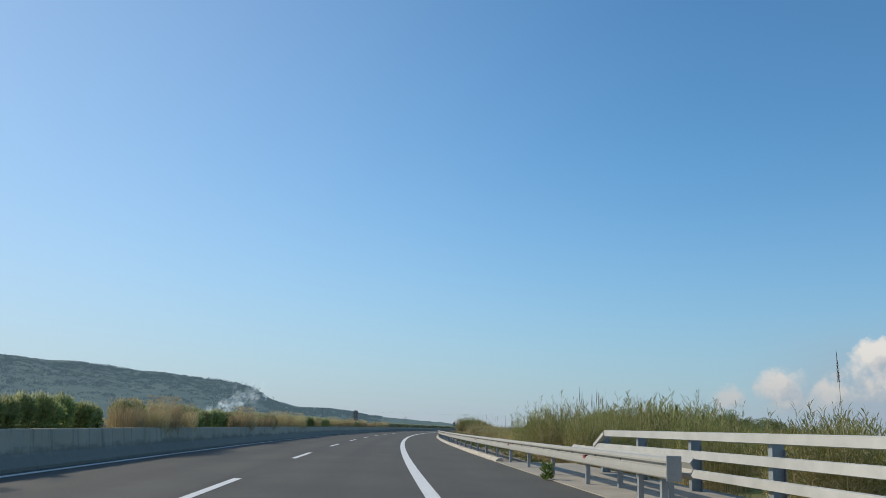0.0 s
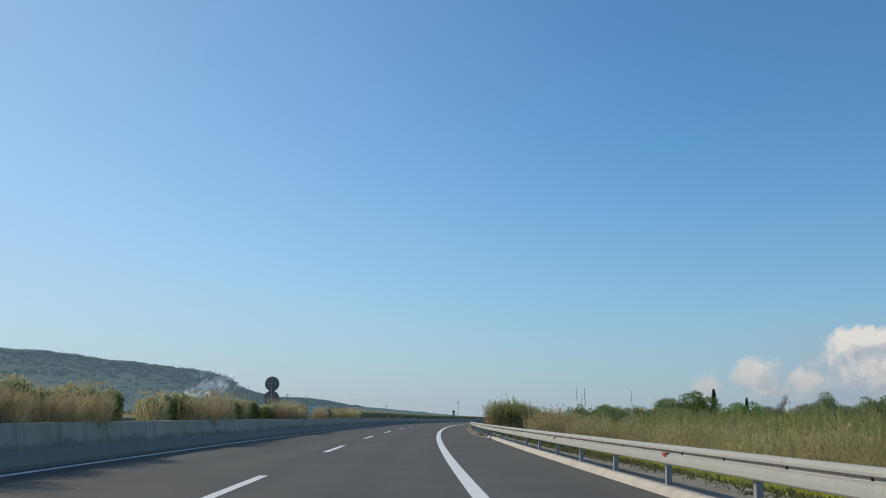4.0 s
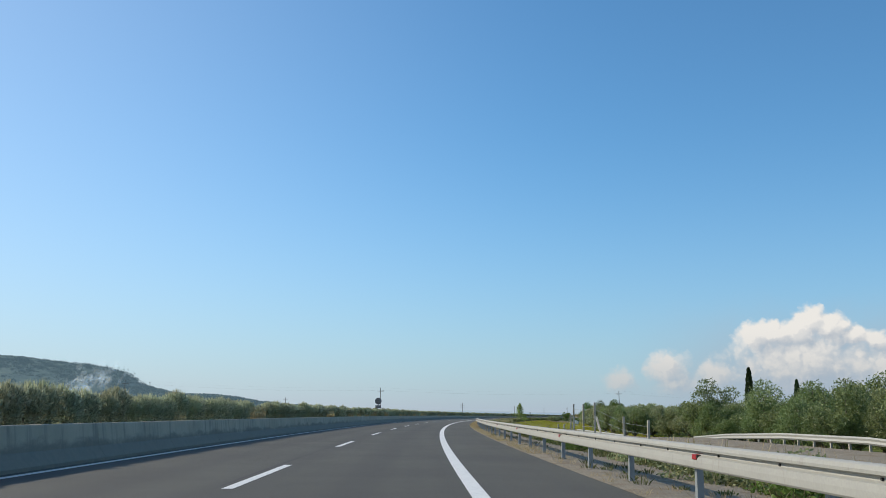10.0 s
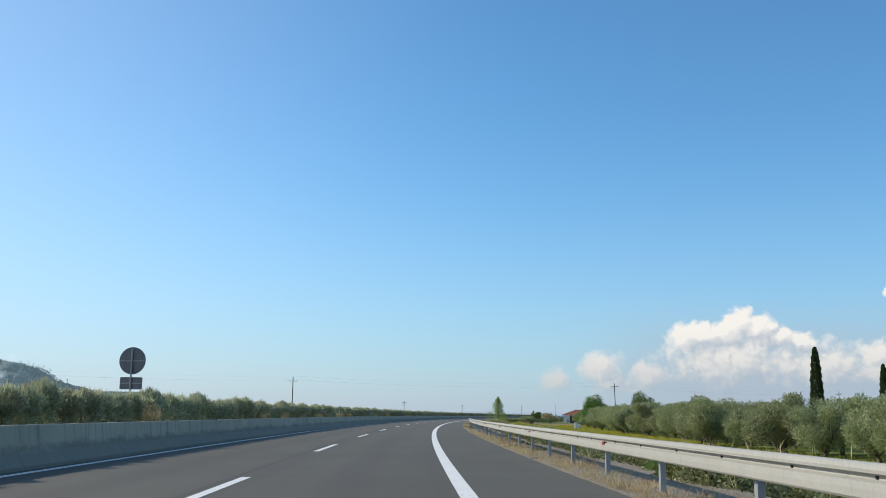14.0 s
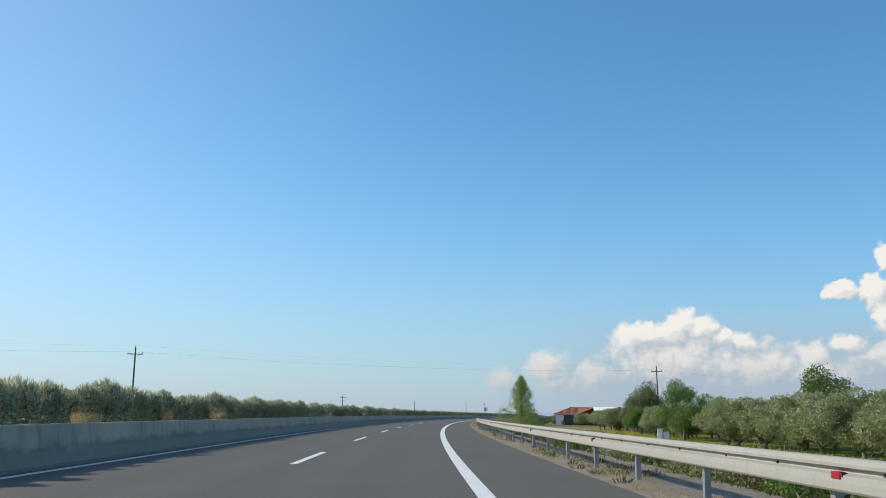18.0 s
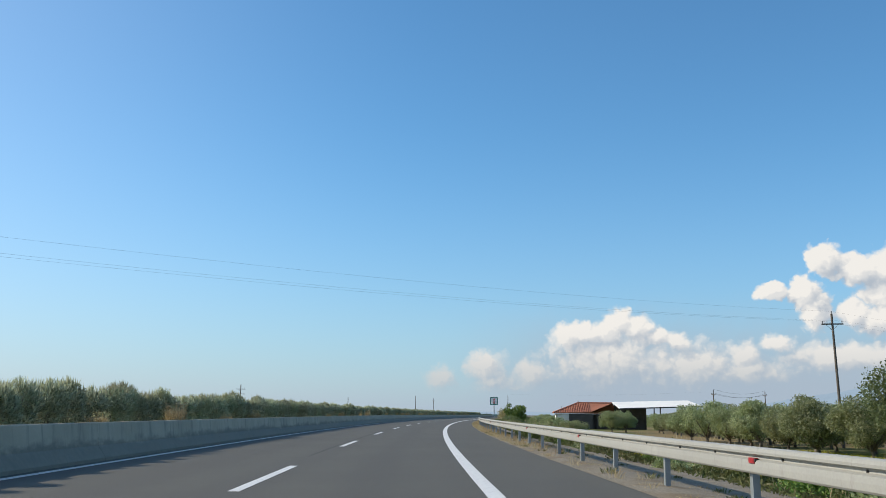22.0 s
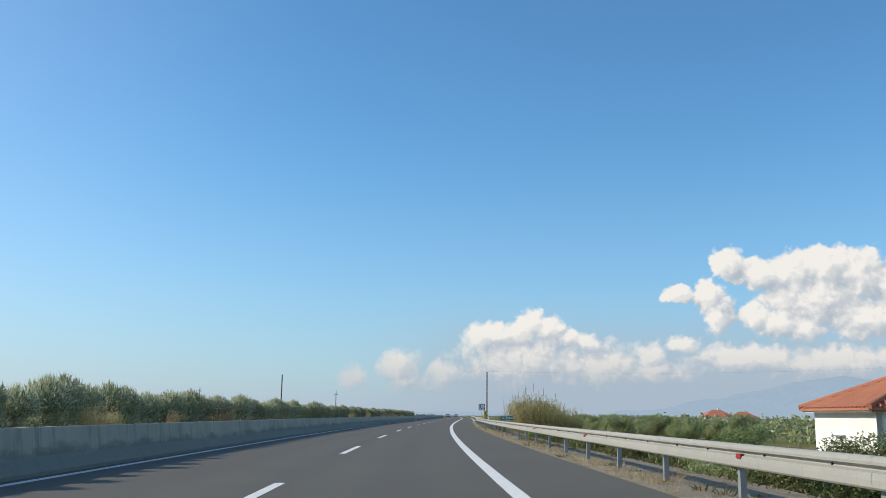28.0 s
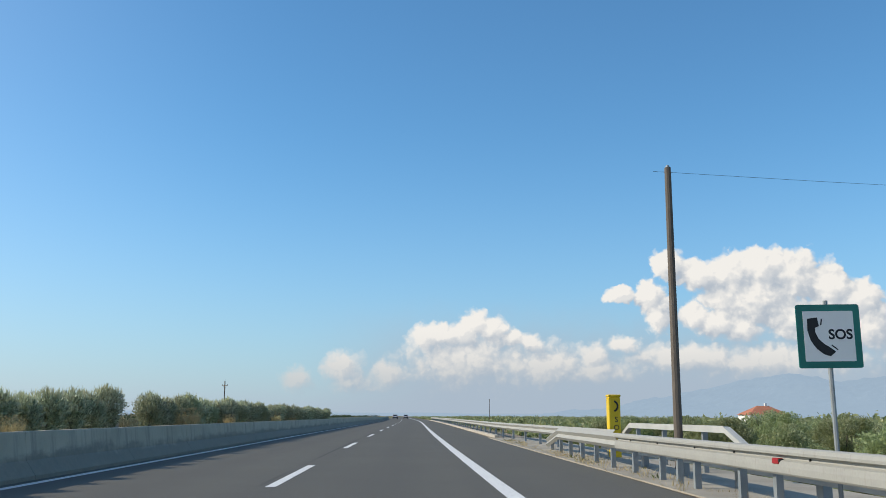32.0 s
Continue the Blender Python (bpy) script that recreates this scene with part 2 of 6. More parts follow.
def leafy(name, c1, c2, c3, rough=0.55, spec=0.25, thin=0.30):
    """Leaves: tone by tuft and by object, with light shining through."""
    def build(g, b):
        geo = g.t.nodes.new("ShaderNodeNewGeometry")
        info = g.t.nodes.new("ShaderNodeObjectInfo")
        r = geo.outputs["Random Per Island"]
        broad = g.noise(geo.outputs["Position"], 0.55, 3.0)
        col = g.mix(r, c1, c2)
        col = g.mix(g.ramp(broad, (0.40, 0.0), (0.65, 1.0)), col, c3)
        hsv = g.t.nodes.new("ShaderNodeHueSaturation")
        g.t.links.new(col, hsv.inputs["Color"])
        g.t.links.new(g.remap(info.outputs["Random"], 0, 1, 0.8, 1.2), hsv.inputs["Value"])
        g.t.links.new(g.remap(info.outputs["Random"], 0, 1, 0.485, 0.515), hsv.inputs["Hue"])
        put(g, b, color=hsv.outputs[0], rough=rough, spec=spec)
        tr = g.t.nodes.new("ShaderNodeBsdfTranslucent")
        g.t.links.new(hsv.outputs[0], tr.inputs[0])
        mx = g.t.nodes.new("ShaderNodeMixShader")
        mx.inputs[0].default_value = thin
        g.t.links.new(b.outputs[0], mx.inputs[1])
        g.t.links.new(tr.outputs[0], mx.inputs[2])
        out = [n for n in g.t.nodes if n.type == "OUTPUT_MATERIAL"][0]
        g.t.links.new(mx.outputs[0], out.inputs[0])
    return material(name, build)


def asphalt_nodes(g, b):
    p = where(g)
    uv = g.t.nodes.new("ShaderNodeUVMap").outputs[0]
    xy = g.n("ShaderNodeSeparateXYZ", uv)
    stone = g.voronoi(p, 60.0)
    f = g.noise(p, 130.0, 2.0, 0.7)
    broad = g.noise(g.vec("MULTIPLY", uv, (0.9, 0.05, 1)), 1.0, 5.0, 0.6)
    patch = g.noise(p, 0.25, 5.0, 0.62)
    col = g.mix(f, (0.052, 0.048, 0.039), (0.120, 0.114, 0.092))
    col = g.mix(g.ramp(broad, (0.36, 0.0), (0.66, 0.5)), col, (0.110, 0.103, 0.082))
    col = g.mix(g.ramp(patch, (0.40, 0.0), (0.70, 0.45)), col, (0.050, 0.046, 0.041))
    # darker tracks where tyres run
    lane = g.math("PINGPONG", g.math("ADD", xy.outputs[0], 0.95), 0.94)
    track = g.remap(lane, 0.25, 0.8, 0.0, 0.35, True)
    track = g.math("MULTIPLY", track, g.remap(xy.outputs[0], -0.4, -0.1, 1.0, 0.0))
    col = g.mix(track, col, (0.055, 0.050, 0.044))
    # older, paler surface further on
    old = g.remap(g.math("ADD", xy.outputs[1], g.math("MULTIPLY", patch, 60.0)), 400.0, 520.0, 0.0, 0.42)
    col = g.mix(old, col, g.mix(f, (0.085, 0.081, 0.069), (0.175, 0.168, 0.142)))
    # dark sealed seam and a few drips of bitumen along the lane
    seam = g.math("MULTIPLY", g.remap(g.math("ABSOLUTE", g.math("ADD", xy.outputs[0], 3.95)), 0.02, 0.06, 0.55, 0.0), g.ramp(broad, (0.45, 0.0), (0.55, 1.0)))
    col = g.mix(seam, col, (0.035, 0.033, 0.030))
    put(g, b, color=col, rough=g.remap(f, 0.3, 0.7, 0.72, 0.92), spec=0.35, normal=bump(g, g.math("ADD", stone, f), 0.35, 0.006))


def marking_nodes(g, b):
    p = where(g)
    wear = g.ramp(g.noise(p, 14.0, 6.0, 0.7), (0.30, 0.0), (0.46, 1.0))
    broad = g.noise(p, 0.8, 4.0)
    paint = g.mix(broad, (0.66, 0.65, 0.62), (0.80, 0.79, 0.76))
    col = g.mix(wear, (0.30, 0.30, 0.29), paint)
    put(g, b, color=col, rough=0.62, spec=0.4, normal=bump(g, g.noise(p, 90.0, 2.0), 0.25, 0.004))


def concrete_nodes(g, b):
    p = where(g)
    xyz = g.n("ShaderNodeSeparateXYZ", p)
    broad = g.noise(p, 0.55, 6.0, 0.62)
    streak = g.noise(g.vec("MULTIPLY", p, (3.0, 3.0, 0.22)), 1.0, 5.0, 0.65)
    col = g.mix(g.ramp(broad, (0.35, 0.0), (0.68, 1.0)), (0.41, 0.345, 0.235), (0.54, 0.46, 0.325))
    col = g.mix(g.ramp(streak, (0.52, 0.0), (0.70, 0.6)), col, (0.11, 0.10, 0.082))
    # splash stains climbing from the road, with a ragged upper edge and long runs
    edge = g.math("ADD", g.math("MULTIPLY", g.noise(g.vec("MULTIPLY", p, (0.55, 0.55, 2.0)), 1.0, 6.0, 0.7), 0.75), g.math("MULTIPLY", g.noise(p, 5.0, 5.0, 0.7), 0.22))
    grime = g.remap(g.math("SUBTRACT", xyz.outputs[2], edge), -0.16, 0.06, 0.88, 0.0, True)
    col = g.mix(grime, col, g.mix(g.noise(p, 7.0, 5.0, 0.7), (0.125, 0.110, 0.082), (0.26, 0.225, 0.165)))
    chip = g.ramp(g.noise(p, 3.2, 4.0, 0.8), (0.70, 0.0), (0.74, 0.7))
    col = g.mix(chip, col, (0.42, 0.38, 0.30))
    f = g.noise(p, 45.0, 4.0, 0.65)
    col = g.mix(0.18, col, g.mix(f, (0.10, 0.10, 0.10), (0.6, 0.6, 0.58)))
    put(g, b, color=col, rough=0.88, spec=0.3, normal=bump(g, f, 0.3, 0.008))


def galvanised_nodes(g, b):
    p = where(g)
    info = g.t.nodes.new("ShaderNodeObjectInfo")
    f = g.voronoi(p, 35.0, "Color")
    sp = g.n("ShaderNodeSeparateColor", f).outputs[0]
    broad = g.noise(p, 1.4, 5.0, 0.6)
    col = g.mix(broad, (0.30, 0.30, 0.275), (0.40, 0.395, 0.355))
    col = g.mix(g.math("MULTIPLY", sp, 0.22), col, (0.22, 0.225, 0.22))
    col = g.mix(g.math("MULTIPLY", info.outputs["Random"], 0.25), col, (0.27, 0.265, 0.24))
    streak = g.ramp(g.noise(g.vec("MULTIPLY", p, (4.0, 4.0, 0.8)), 2.0, 5.0, 0.7), (0.58, 0.0), (0.75, 0.5))
    col = g.mix(streak, col, (0.17, 0.15, 0.13))
    put(g, b, color=col, rough=0.66, metal=0.0, spec=0.4, normal=bump(g, broad, 0.1, 0.01))


def ground_nodes(g, b):
    p = where(g)
    big = g.noise(p, 0.02, 6.0, 0.6)
    mid = g.noise(p, 0.22, 6.0, 0.65)
    fine = g.noise(p, 6.0, 6.0, 0.7)
    straw = g.mix(fine, (0.16, 0.115, 0.055), (0.34, 0.26, 0.13))
    green = g.mix(fine, (0.055, 0.085, 0.022), (0.16, 0.19, 0.05))
    soil = g.mix(fine, (0.13, 0.095, 0.065), (0.27, 0.21, 0.15))
    col = g.mix(g.ramp(big, (0.42, 0.0), (0.56, 1.0)), green, straw)
    col = g.mix(g.ramp(mid, (0.52, 0.0), (0.68, 0.8)), col, soil)
    put(g, b, color=col, rough=0.95, spec=0.15, normal=bump(g, fine, 0.6, 0.08))


def verge_nodes(g, b):
    p = where(g)
    mid = g.noise(p, 0.9, 6.0, 0.65)
    fine = g.noise(p, 22.0, 5.0, 0.7)
    pebble = g.voronoi(p, 26.0)
    grit = g.mix(pebble, (0.38, 0.335, 0.265), (0.165, 0.138, 0.102))
    straw = g.mix(fine, (0.13, 0.095, 0.060), (0.30, 0.225, 0.135))
    col = g.mix(g.ramp(mid, (0.48, 0.0), (0.66, 0.85)), grit, straw)
    put(g, b, color=col, rough=0.95, spec=0.15, normal=bump(g, g.math("ADD", fine, pebble), 0.6, 0.03))


M_ASPHALT = material("asphalt", asphalt_nodes)
M_PAINT = material("road_paint", marking_nodes)
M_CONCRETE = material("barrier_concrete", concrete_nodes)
M_ZINC = material("galvanised_steel", galvanised_nodes)
M_GROUND = material("field_ground", ground_nodes)
M_VERGE = material("verge_grit", verge_nodes)
M_POST = plain("dull_zinc", (0.23, 0.255, 0.265), (0.33, 0.355, 0.36), 0.5, 0.4, 2.0, 60.0)
M_KERB = plain("pale_concrete", (0.30, 0.27, 0.22), (0.52, 0.475, 0.395), 0.88, 0.0, 1.6, 40.0, 0.35, 0.35)
M_SLAB = plain("stained_slab_concrete", (0.25, 0.225, 0.18), (0.40, 0.36, 0.29), 0.9, 0.0, 0.8, 30.0, 0.35, 0.3)
M_RED = plain("red_reflector", (0.27, 0.010, 0.012), (0.38, 0.02, 0.02), 0.35, 0.0, 5.0, 60.0, 0.1)
M_DARK = plain("dark_gap", (0.03, 0.03, 0.03), (0.05, 0.05, 0.05), 0.9)


# ---- building helpers ----
def mesh_from(verts, faces, mat, smooth=False, uvs=None):
    me = bpy.data.meshes.new("mesh")
    me.from_pydata([tuple(v) for v in verts], [], faces)
    me.materials.append(mat)
    if uvs is not None:
        lay = me.uv_layers.new(name="UVMap")
        idx = np.empty(len(me.loops), dtype=np.int32)
        me.loops.foreach_get("vertex_index", idx)
        lay.data.foreach_set("uv", np.asarray(uvs, dtype=np.float32)[idx].ravel())
    if smooth:
        me.polygons.foreach_set("use_smooth", [True] * len(me.polygons))
    me.update()
    return me


def quick_mesh(verts, quads, mat, smooth=False):
    """Many quads at once from arrays."""
    me = bpy.data.meshes.new("mesh")
    v, q = np.asarray(verts, dtype=np.float32), np.asarray(quads, dtype=np.int32)
    me.vertices.add(len(v))
    me.vertices.foreach_set("co", v.ravel())
    k = q.shape[1]
    me.loops.add(q.size)
    me.loops.foreach_set("vertex_index", q.ravel())
    me.polygons.add(len(q))
    me.polygons.foreach_set("loop_start", np.arange(0, q.size, k, dtype=np.int32))
    if smooth:
        me.polygons.foreach_set("use_smooth", np.ones(len(q), dtype=bool))
    me.materials.append(mat)
    me.update(calc_edges=True)
    return me


def from_bm(bm, mat, smooth=False):
    me = bpy.data.meshes.new("mesh")
    bmesh.ops.recalc_face_normals(bm, faces=bm.faces)
    bm.to_mesh(me)
    bm.free()
    me.materials.append(mat)
    if smooth:
        me.polygons.foreach_set("use_smooth", [True] * len(me.polygons))
    return me


FINE = ("foliage", "dry_foliage", "shoot_top", "seed_head", "stalk", "stem", "crown", "plume", "tile_row")


def part(name, shape, mat, parent, label="", m=None):
    """Links a bmesh or mesh as one object under a thing or a part."""
    me = from_bm(shape, mat) if isinstance(shape, bmesh.types.BMesh) else shape
    ob = new(name, me)
    ob.parent = parent
    if m is not None:
        ob.matrix_local = m
    if label:
        tagged(ob, label)
    if name in FINE:
        tagged(ob, kind="stuff")
    return ob


def thing(name, label, category, group="", m=None, data=None, kind=""):
    ob = new(name, data)
    if m is not None:
        ob.matrix_world = m
    return tagged(ob, label, category, group, kind)


def box(bm, x0, x1, y0, y1, z0, z1, bevel=0.0, m=None):
    r = bmesh.ops.create_cube(bm, size=1.0)
    t = Matrix.LocRotScale(((x0 + x1) / 2, (y0 + y1) / 2, (z0 + z1) / 2), None, (x1 - x0, y1 - y0, z1 - z0))
    bmesh.ops.transform(bm, matrix=t if m is None else m @ t, verts=r["verts"])
    if bevel:
        edges = {e for v in r["verts"] for e in v.link_edges}
        bmesh.ops.bevel(bm, geom=list(edges), offset=bevel, segments=1, affect="EDGES")
    return bm


def rod(bm, a, b, r0, r1=None, seg=8):
    a, b = Vector(a), Vector(b)
    d = b - a
    m = Matrix.Translation((a + b) / 2) @ d.to_track_quat("Z", "Y").to_matrix().to_4x4()
    bmesh.ops.create_cone(bm, cap_ends=True, segments=seg, radius1=r0, radius2=r0 if r1 is None else r1, depth=d.length, matrix=m)
    return bm


def cube_bm(*a, **k):
    return box(bmesh.new(), *a, **k)


def sweep(profile, s0, s1, mat, step=4.0, closed=True, smooth=False, offset=None):
    """A section of (u, z) points drawn along the road."""
    ss = np.linspace(s0, s1, max(2, int(abs(s1 - s0) / step) + 1))
    n, verts, uvs = len(profile), [], []
    for s in ss:
        o = offset(s) if offset else 0.0
        for u, z in profile:
            verts.append(way(s, u + o, z))
            uvs.append((u, s))
    faces = []
    for i in range(len(ss) - 1):
        for j in range(n if closed else n - 1):
            k = (j + 1) % n
            faces.append((i * n + j, i * n + k, (i + 1) * n + k, (i + 1) * n + j))
    if closed:
        faces += [tuple(range(n - 1, -1, -1)), tuple((len(ss) - 1) * n + j for j in range(n))]
    return mesh_from(verts, faces, mat, smooth, uvs)


# ---- large structure ----
def edge_u(s):
    """Right edge of the asphalt."""
    return float(np.interp(s, [60, 150, 192, 198, 800, 830, 900], [3.2, 3.05, 3.1, 2.4, 2.3, 2.6, 2.9]))


def rail_u(s):
    return float(np.interp(s, [50, 110, 175, 235, 270, 360, 800, 830], [3.62, 3.5, 3.25, 2.9, 2.85, 3.1, 3.05, 2.95]))


def field_z(u):
    """Height of the land at right of the verge."""
    return float(np.interp(u, [2.0, 3.8, 4.8, 6.5, 9.2, 14.0], [-0.03, -0.10, -0.14, -0.35, -0.80, -1.45]))


def build_road():
    ss = np.arange(-60.0, 1700.0, 4.0)
    us = [-8.1, -6.5, -5.0, -3.75, -2.0, 0.0, 1.2]
    verts, uvs, faces = [], [], []
    for s in ss:
        for u in us + [edge_u(s)]:
            verts.append(way(s, u, 0.0))
            uvs.append((u, s))
    n = len(us) + 1
    for i in range(len(ss) - 1):
        for j in range(n - 1):
            faces.append((i * n + j, i * n + j + 1, (i + 1) * n + j + 1, (i + 1) * n + j))
    ob = new("road", mesh_from(verts, faces, M_ASPHALT, uvs=uvs))
    tagged(ob, "grey asphalt motorway carriageway with darker wheel tracks", "road", kind="structure")
    ob = new("edge_line", sweep([(-0.13, 0.005), (0.13, 0.005)], -60, 1700, M_PAINT, closed=False))
    tagged(ob, "broad solid white edge line beside the hard shoulder", "road marking", kind="structure")
    ob = new("edge_line", sweep([(-7.845, 0.005), (-7.665, 0.005)], -60, 1700, M_PAINT, closed=False))
    tagged(ob, "solid white edge line beside the median barrier", "road marking", kind="structure")
    me = mesh_from([(-0.085, -0.25, 0.005), (0.085, -0.25, 0.005), (0.085, 6.3, 0.005), (-0.085, 6.3, 0.005)], [(0, 1, 2, 3)], M_PAINT)
    for k in range(-4, 62):
        s = 40.64 + 18.0 * k
        ob = new("lane_dash", me)
        ob.matrix_world = Matrix.LocRotScale(way(s, -3.735), Euler((0, 0, -heading(s + 3))), None)
        tagged(ob, "white lane dash painted on the asphalt", "road marking", "lane dashes", "structure")


def build_ground():
    ss = np.concatenate([np.arange(-300, 1300, 10.0), np.arange(1300, 2400, 50.0)])
    prof = [(-260, -1.2), (-120, -1.1), (-60, -0.9), (-32, -0.6), (-24, -0.25), (-8.05, -0.06), (-2.0, -0.06), (1.0, -0.06)]
    verts, faces = [], []
    for s in ss:
        e = edge_u(s)
        for u, z in prof:
            verts.append(way(s, u, z))
        for du, z in ((-0.05, -0.05), (0.0, -0.02), (0.5, -0.04), (1.4, -0.12), (2.4, -0.17), (4.0, -0.38), (6.5, -0.84)):
            verts.append(way(s, e + du, z))
        for u, z in ((14, -1.45), (26, -1.5), (50, -1.5), (110, -1.6), (260, -1.8)):
            verts.append(way(s, u, z))
    n = len(verts) // len(ss)
    for i in range(len(ss) - 1):
        for j in range(n - 1):
            faces.append((i * n + j, i * n + j + 1, (i + 1) * n + j + 1, (i + 1) * n + j))
    ring = [i * n for i in range(len(ss))] + [(len(ss) - 1) * n + j for j in range(1, n)] + [i * n + n - 1 for i in range(len(ss) - 2, -1, -1)] + list(range(n - 2, 0, -1))
    c = way(900, 60, 0)
    first = len(verts)
    for v in ring:
        d = Vector((verts[v].x - c.x, verts[v].y - c.y, 0)).normalized()
        verts.append(Vector((c.x, c.y, -2.0)) + d * 4300)
    m = len(ring)
    for i in range(m):
        k = (i + 1) % m
        faces.append((ring[k], ring[i], first + i, first + k))
    ob = new("ground", mesh_from(verts, faces, M_GROUND))
    tagged(ob, "dry grass, low weeds and bare soil of the coastal plain", "ground", kind="structure")
    ss = np.arange(-40.0, 1100.0, 4.0)
    verts, faces = [], []
    for s in ss:
        e = edge_u(s)
        for du, z in ((-0.02, 0.006), (0.35, 0.012 + 0.01 * math.sin(s)), (0.9, -0.02), (1.5, -0.085), (3.0 + 0.3 * math.sin(s * 0.13), -0.20), (float(np.interp(s, [200, 236, 250], [5.4, 4.6, 3.5])), float(np.interp(s, [200, 236, 250], [-0.61, -0.46, -0.29])))):
            verts.append(way(s, e + du, z))
    for i in range(len(ss) - 1):
        for j in range(5):
            faces.append((i * 6 + j, i * 6 + j + 1, i * 6 + j + 7, i * 6 + j + 6))
    ob = new("verge", mesh_from(verts, faces, M_VERGE))
    tagged(ob, "gravel verge with dry straw beside the asphalt", "verge", kind="structure")


def meadow_nodes(g, b):
    p = where(g)
    fine = g.noise(p, 9.0, 6.0, 0.7)
    mid = g.noise(p, 0.35, 5.0, 0.65)
    flower = g.ramp(g.noise(p, 3.5, 6.0, 0.8), (0.55, 0.0), (0.68, 0.75))
    col = g.mix(fine, (0.075, 0.105, 0.022), (0.20, 0.225, 0.055))
    col = g.mix(g.math("MULTIPLY", flower, g.ramp(mid, (0.40, 0.1), (0.60, 1.0))), col, (0.44, 0.38, 0.045))
    col = g.mix(g.ramp(mid, (0.60, 0.0), (0.74, 0.7)), col, (0.19, 0.145, 0.085))
    put(g, b, color=col, rough=0.95, spec=0.1, normal=bump(g, fine, 0.8, 0.12))


M_MEADOWSOIL = material("meadow_ground", meadow_nodes)
for s0, s1 in ((296, 640), (150, 240)):
    ob = new("meadow", sweep([(9.0, -0.72), (11.0, -1.0), (14.0, -1.42), (26.0, -1.46), (44.0, -1.46)] if s0 > 200 else [(9.0, -0.72), (11.0, -1.0), (14.0, -1.42), (20.0, -1.45)], s0, s1, M_MEADOWSOIL, 6.0, closed=False))
    tagged(ob, "yellow-green flowering meadow on the land below the road", "meadow", kind="structure")

WALL = [(-8.070, -0.03), (-8.070, 0.07), (-8.250, 0.33), (-8.310, 0.82), (-8.325, 0.835), (-8.475, 0.835), (-8.490, 0.82), (-8.550, 0.33), (-8.730, 0.07), (-8.730, -0.03)]


def build_barrier():
    wall = thing("median_wall", "weathered grey concrete safety barrier with stained base along the median", "barrier", kind="structure")
    k = 0
    s = -30.0
    while s < 1150:
        step = 6.0 if s < 900 else 24.0
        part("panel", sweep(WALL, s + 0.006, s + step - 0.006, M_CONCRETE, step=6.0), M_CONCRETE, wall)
        s += step
        k += 1
    far = thing("median_wall", "weathered grey concrete barrier of the opposite carriageway", "barrier", kind="structure")
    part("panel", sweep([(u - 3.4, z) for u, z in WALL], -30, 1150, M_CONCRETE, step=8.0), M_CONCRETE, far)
    ob = new("median_soil", sweep([(-8.60, 0.60), (-9.6, 0.66), (-11.6, 0.60), (-11.6, -0.05), (-8.60, -0.05)], -30, 1150, M_VERGE, step=8.0))
    tagged(ob, "dry soil bed between the median barriers", "ground", kind="structure")


def build_guardrail():
    rail = thing("guardrail", "pale galvanised steel guardrail with wavy beam on zinc posts", "guardrail")
    face = [(0.0, 0.455), (-0.062, 0.468), (-0.080, 0.490), (-0.083, 0.560), (-0.078, 0.628), (-0.014, 0.650), (-0.008, 0.668), (-0.014, 0.686), (-0.076, 0.704), (-0.080, 0.735), (-0.072, 0.772), (-0.045, 0.788), (0.0, 0.792)]
    prof = face + [(u + 0.004, z) for u, z in face[::-1]]
    n = len(prof)
    verts = [(u, y, z) for y in (-0.02, 4.187) for u, z in prof]
    faces = [(j, (j + 1) % n, n + (j + 1) % n, n + j) for j in range(n)]
    beam = mesh_from(verts, faces, M_ZINC)
    post = bmesh.new()
    box(post, 0.03, 0.045, -0.055, 0.055, -0.45, 0.72)
    box(post, 0.045, 0.12, -0.055, -0.045, -0.45, 0.72)
    box(post, 0.045, 0.12, 0.045, 0.055, -0.45, 0.72)
    box(post, 0.004, 0.03, -0.04, 0.04, 0.50, 0.74)
    post = from_bm(post, M_POST)
    bolt = bmesh.new()
    rod(bolt, (-0.008, 0, 0.668), (-0.030, 0, 0.668), 0.015, seg=6)
    bolt = from_bm(bolt, M_DARK)
    refl = bmesh.new()
    box(refl, -0.094, -0.030, -0.09, 0.09, 0.590, 0.658, 0.004)
    refl = from_bm(refl, M_RED)
    back = bmesh.new()
    box(back, -0.088, -0.030, -0.125, -0.091, 0.615, 0.650)
    back = from_bm(back, M_DARK)
    part("beam", sweep(prof, 59.95, 61.93, M_ZINC, 2.0, offset=rail_u), M_ZINC, rail)
    part("post", cube_bm(0.03, 0.13, -0.06, 0.06, -0.1, 0.52), M_POST, rail, m=stand(60.6, rail_u(60.6)))
    k = 0
    for s in np.arange(61.933, 834.0, 12.5 / 3):
        a, b = way(s, rail_u(s)), way(s + 12.5 / 3, rail_u(s + 12.5 / 3))
        yaw = math.atan2(b.x - a.x, b.y - a.y)
        m = Matrix.LocRotScale(a, Euler((0, 0, -yaw)), None)
        part("beam", beam, M_ZINC, rail, m=m)
        part("post", post, M_POST, rail, m=m)
        if k % 3 == 1:
            r = part("reflector", refl, M_RED, rail, "red reflector in a dark clip", m @ Matrix.Translation((0, -0.35, 0)))
            part("clip", back, M_DARK, r)
        for y in (1.0, 3.0):
            if s < 850:
                part("bolt", bolt, M_DARK, rail, m=m @ Matrix.Translation((0, y + (0.25 if k % 3 == 1 and y < 2 else 0), 0)))
        k += 1


build_road()
build_ground()
build_barrier()
build_guardrail()

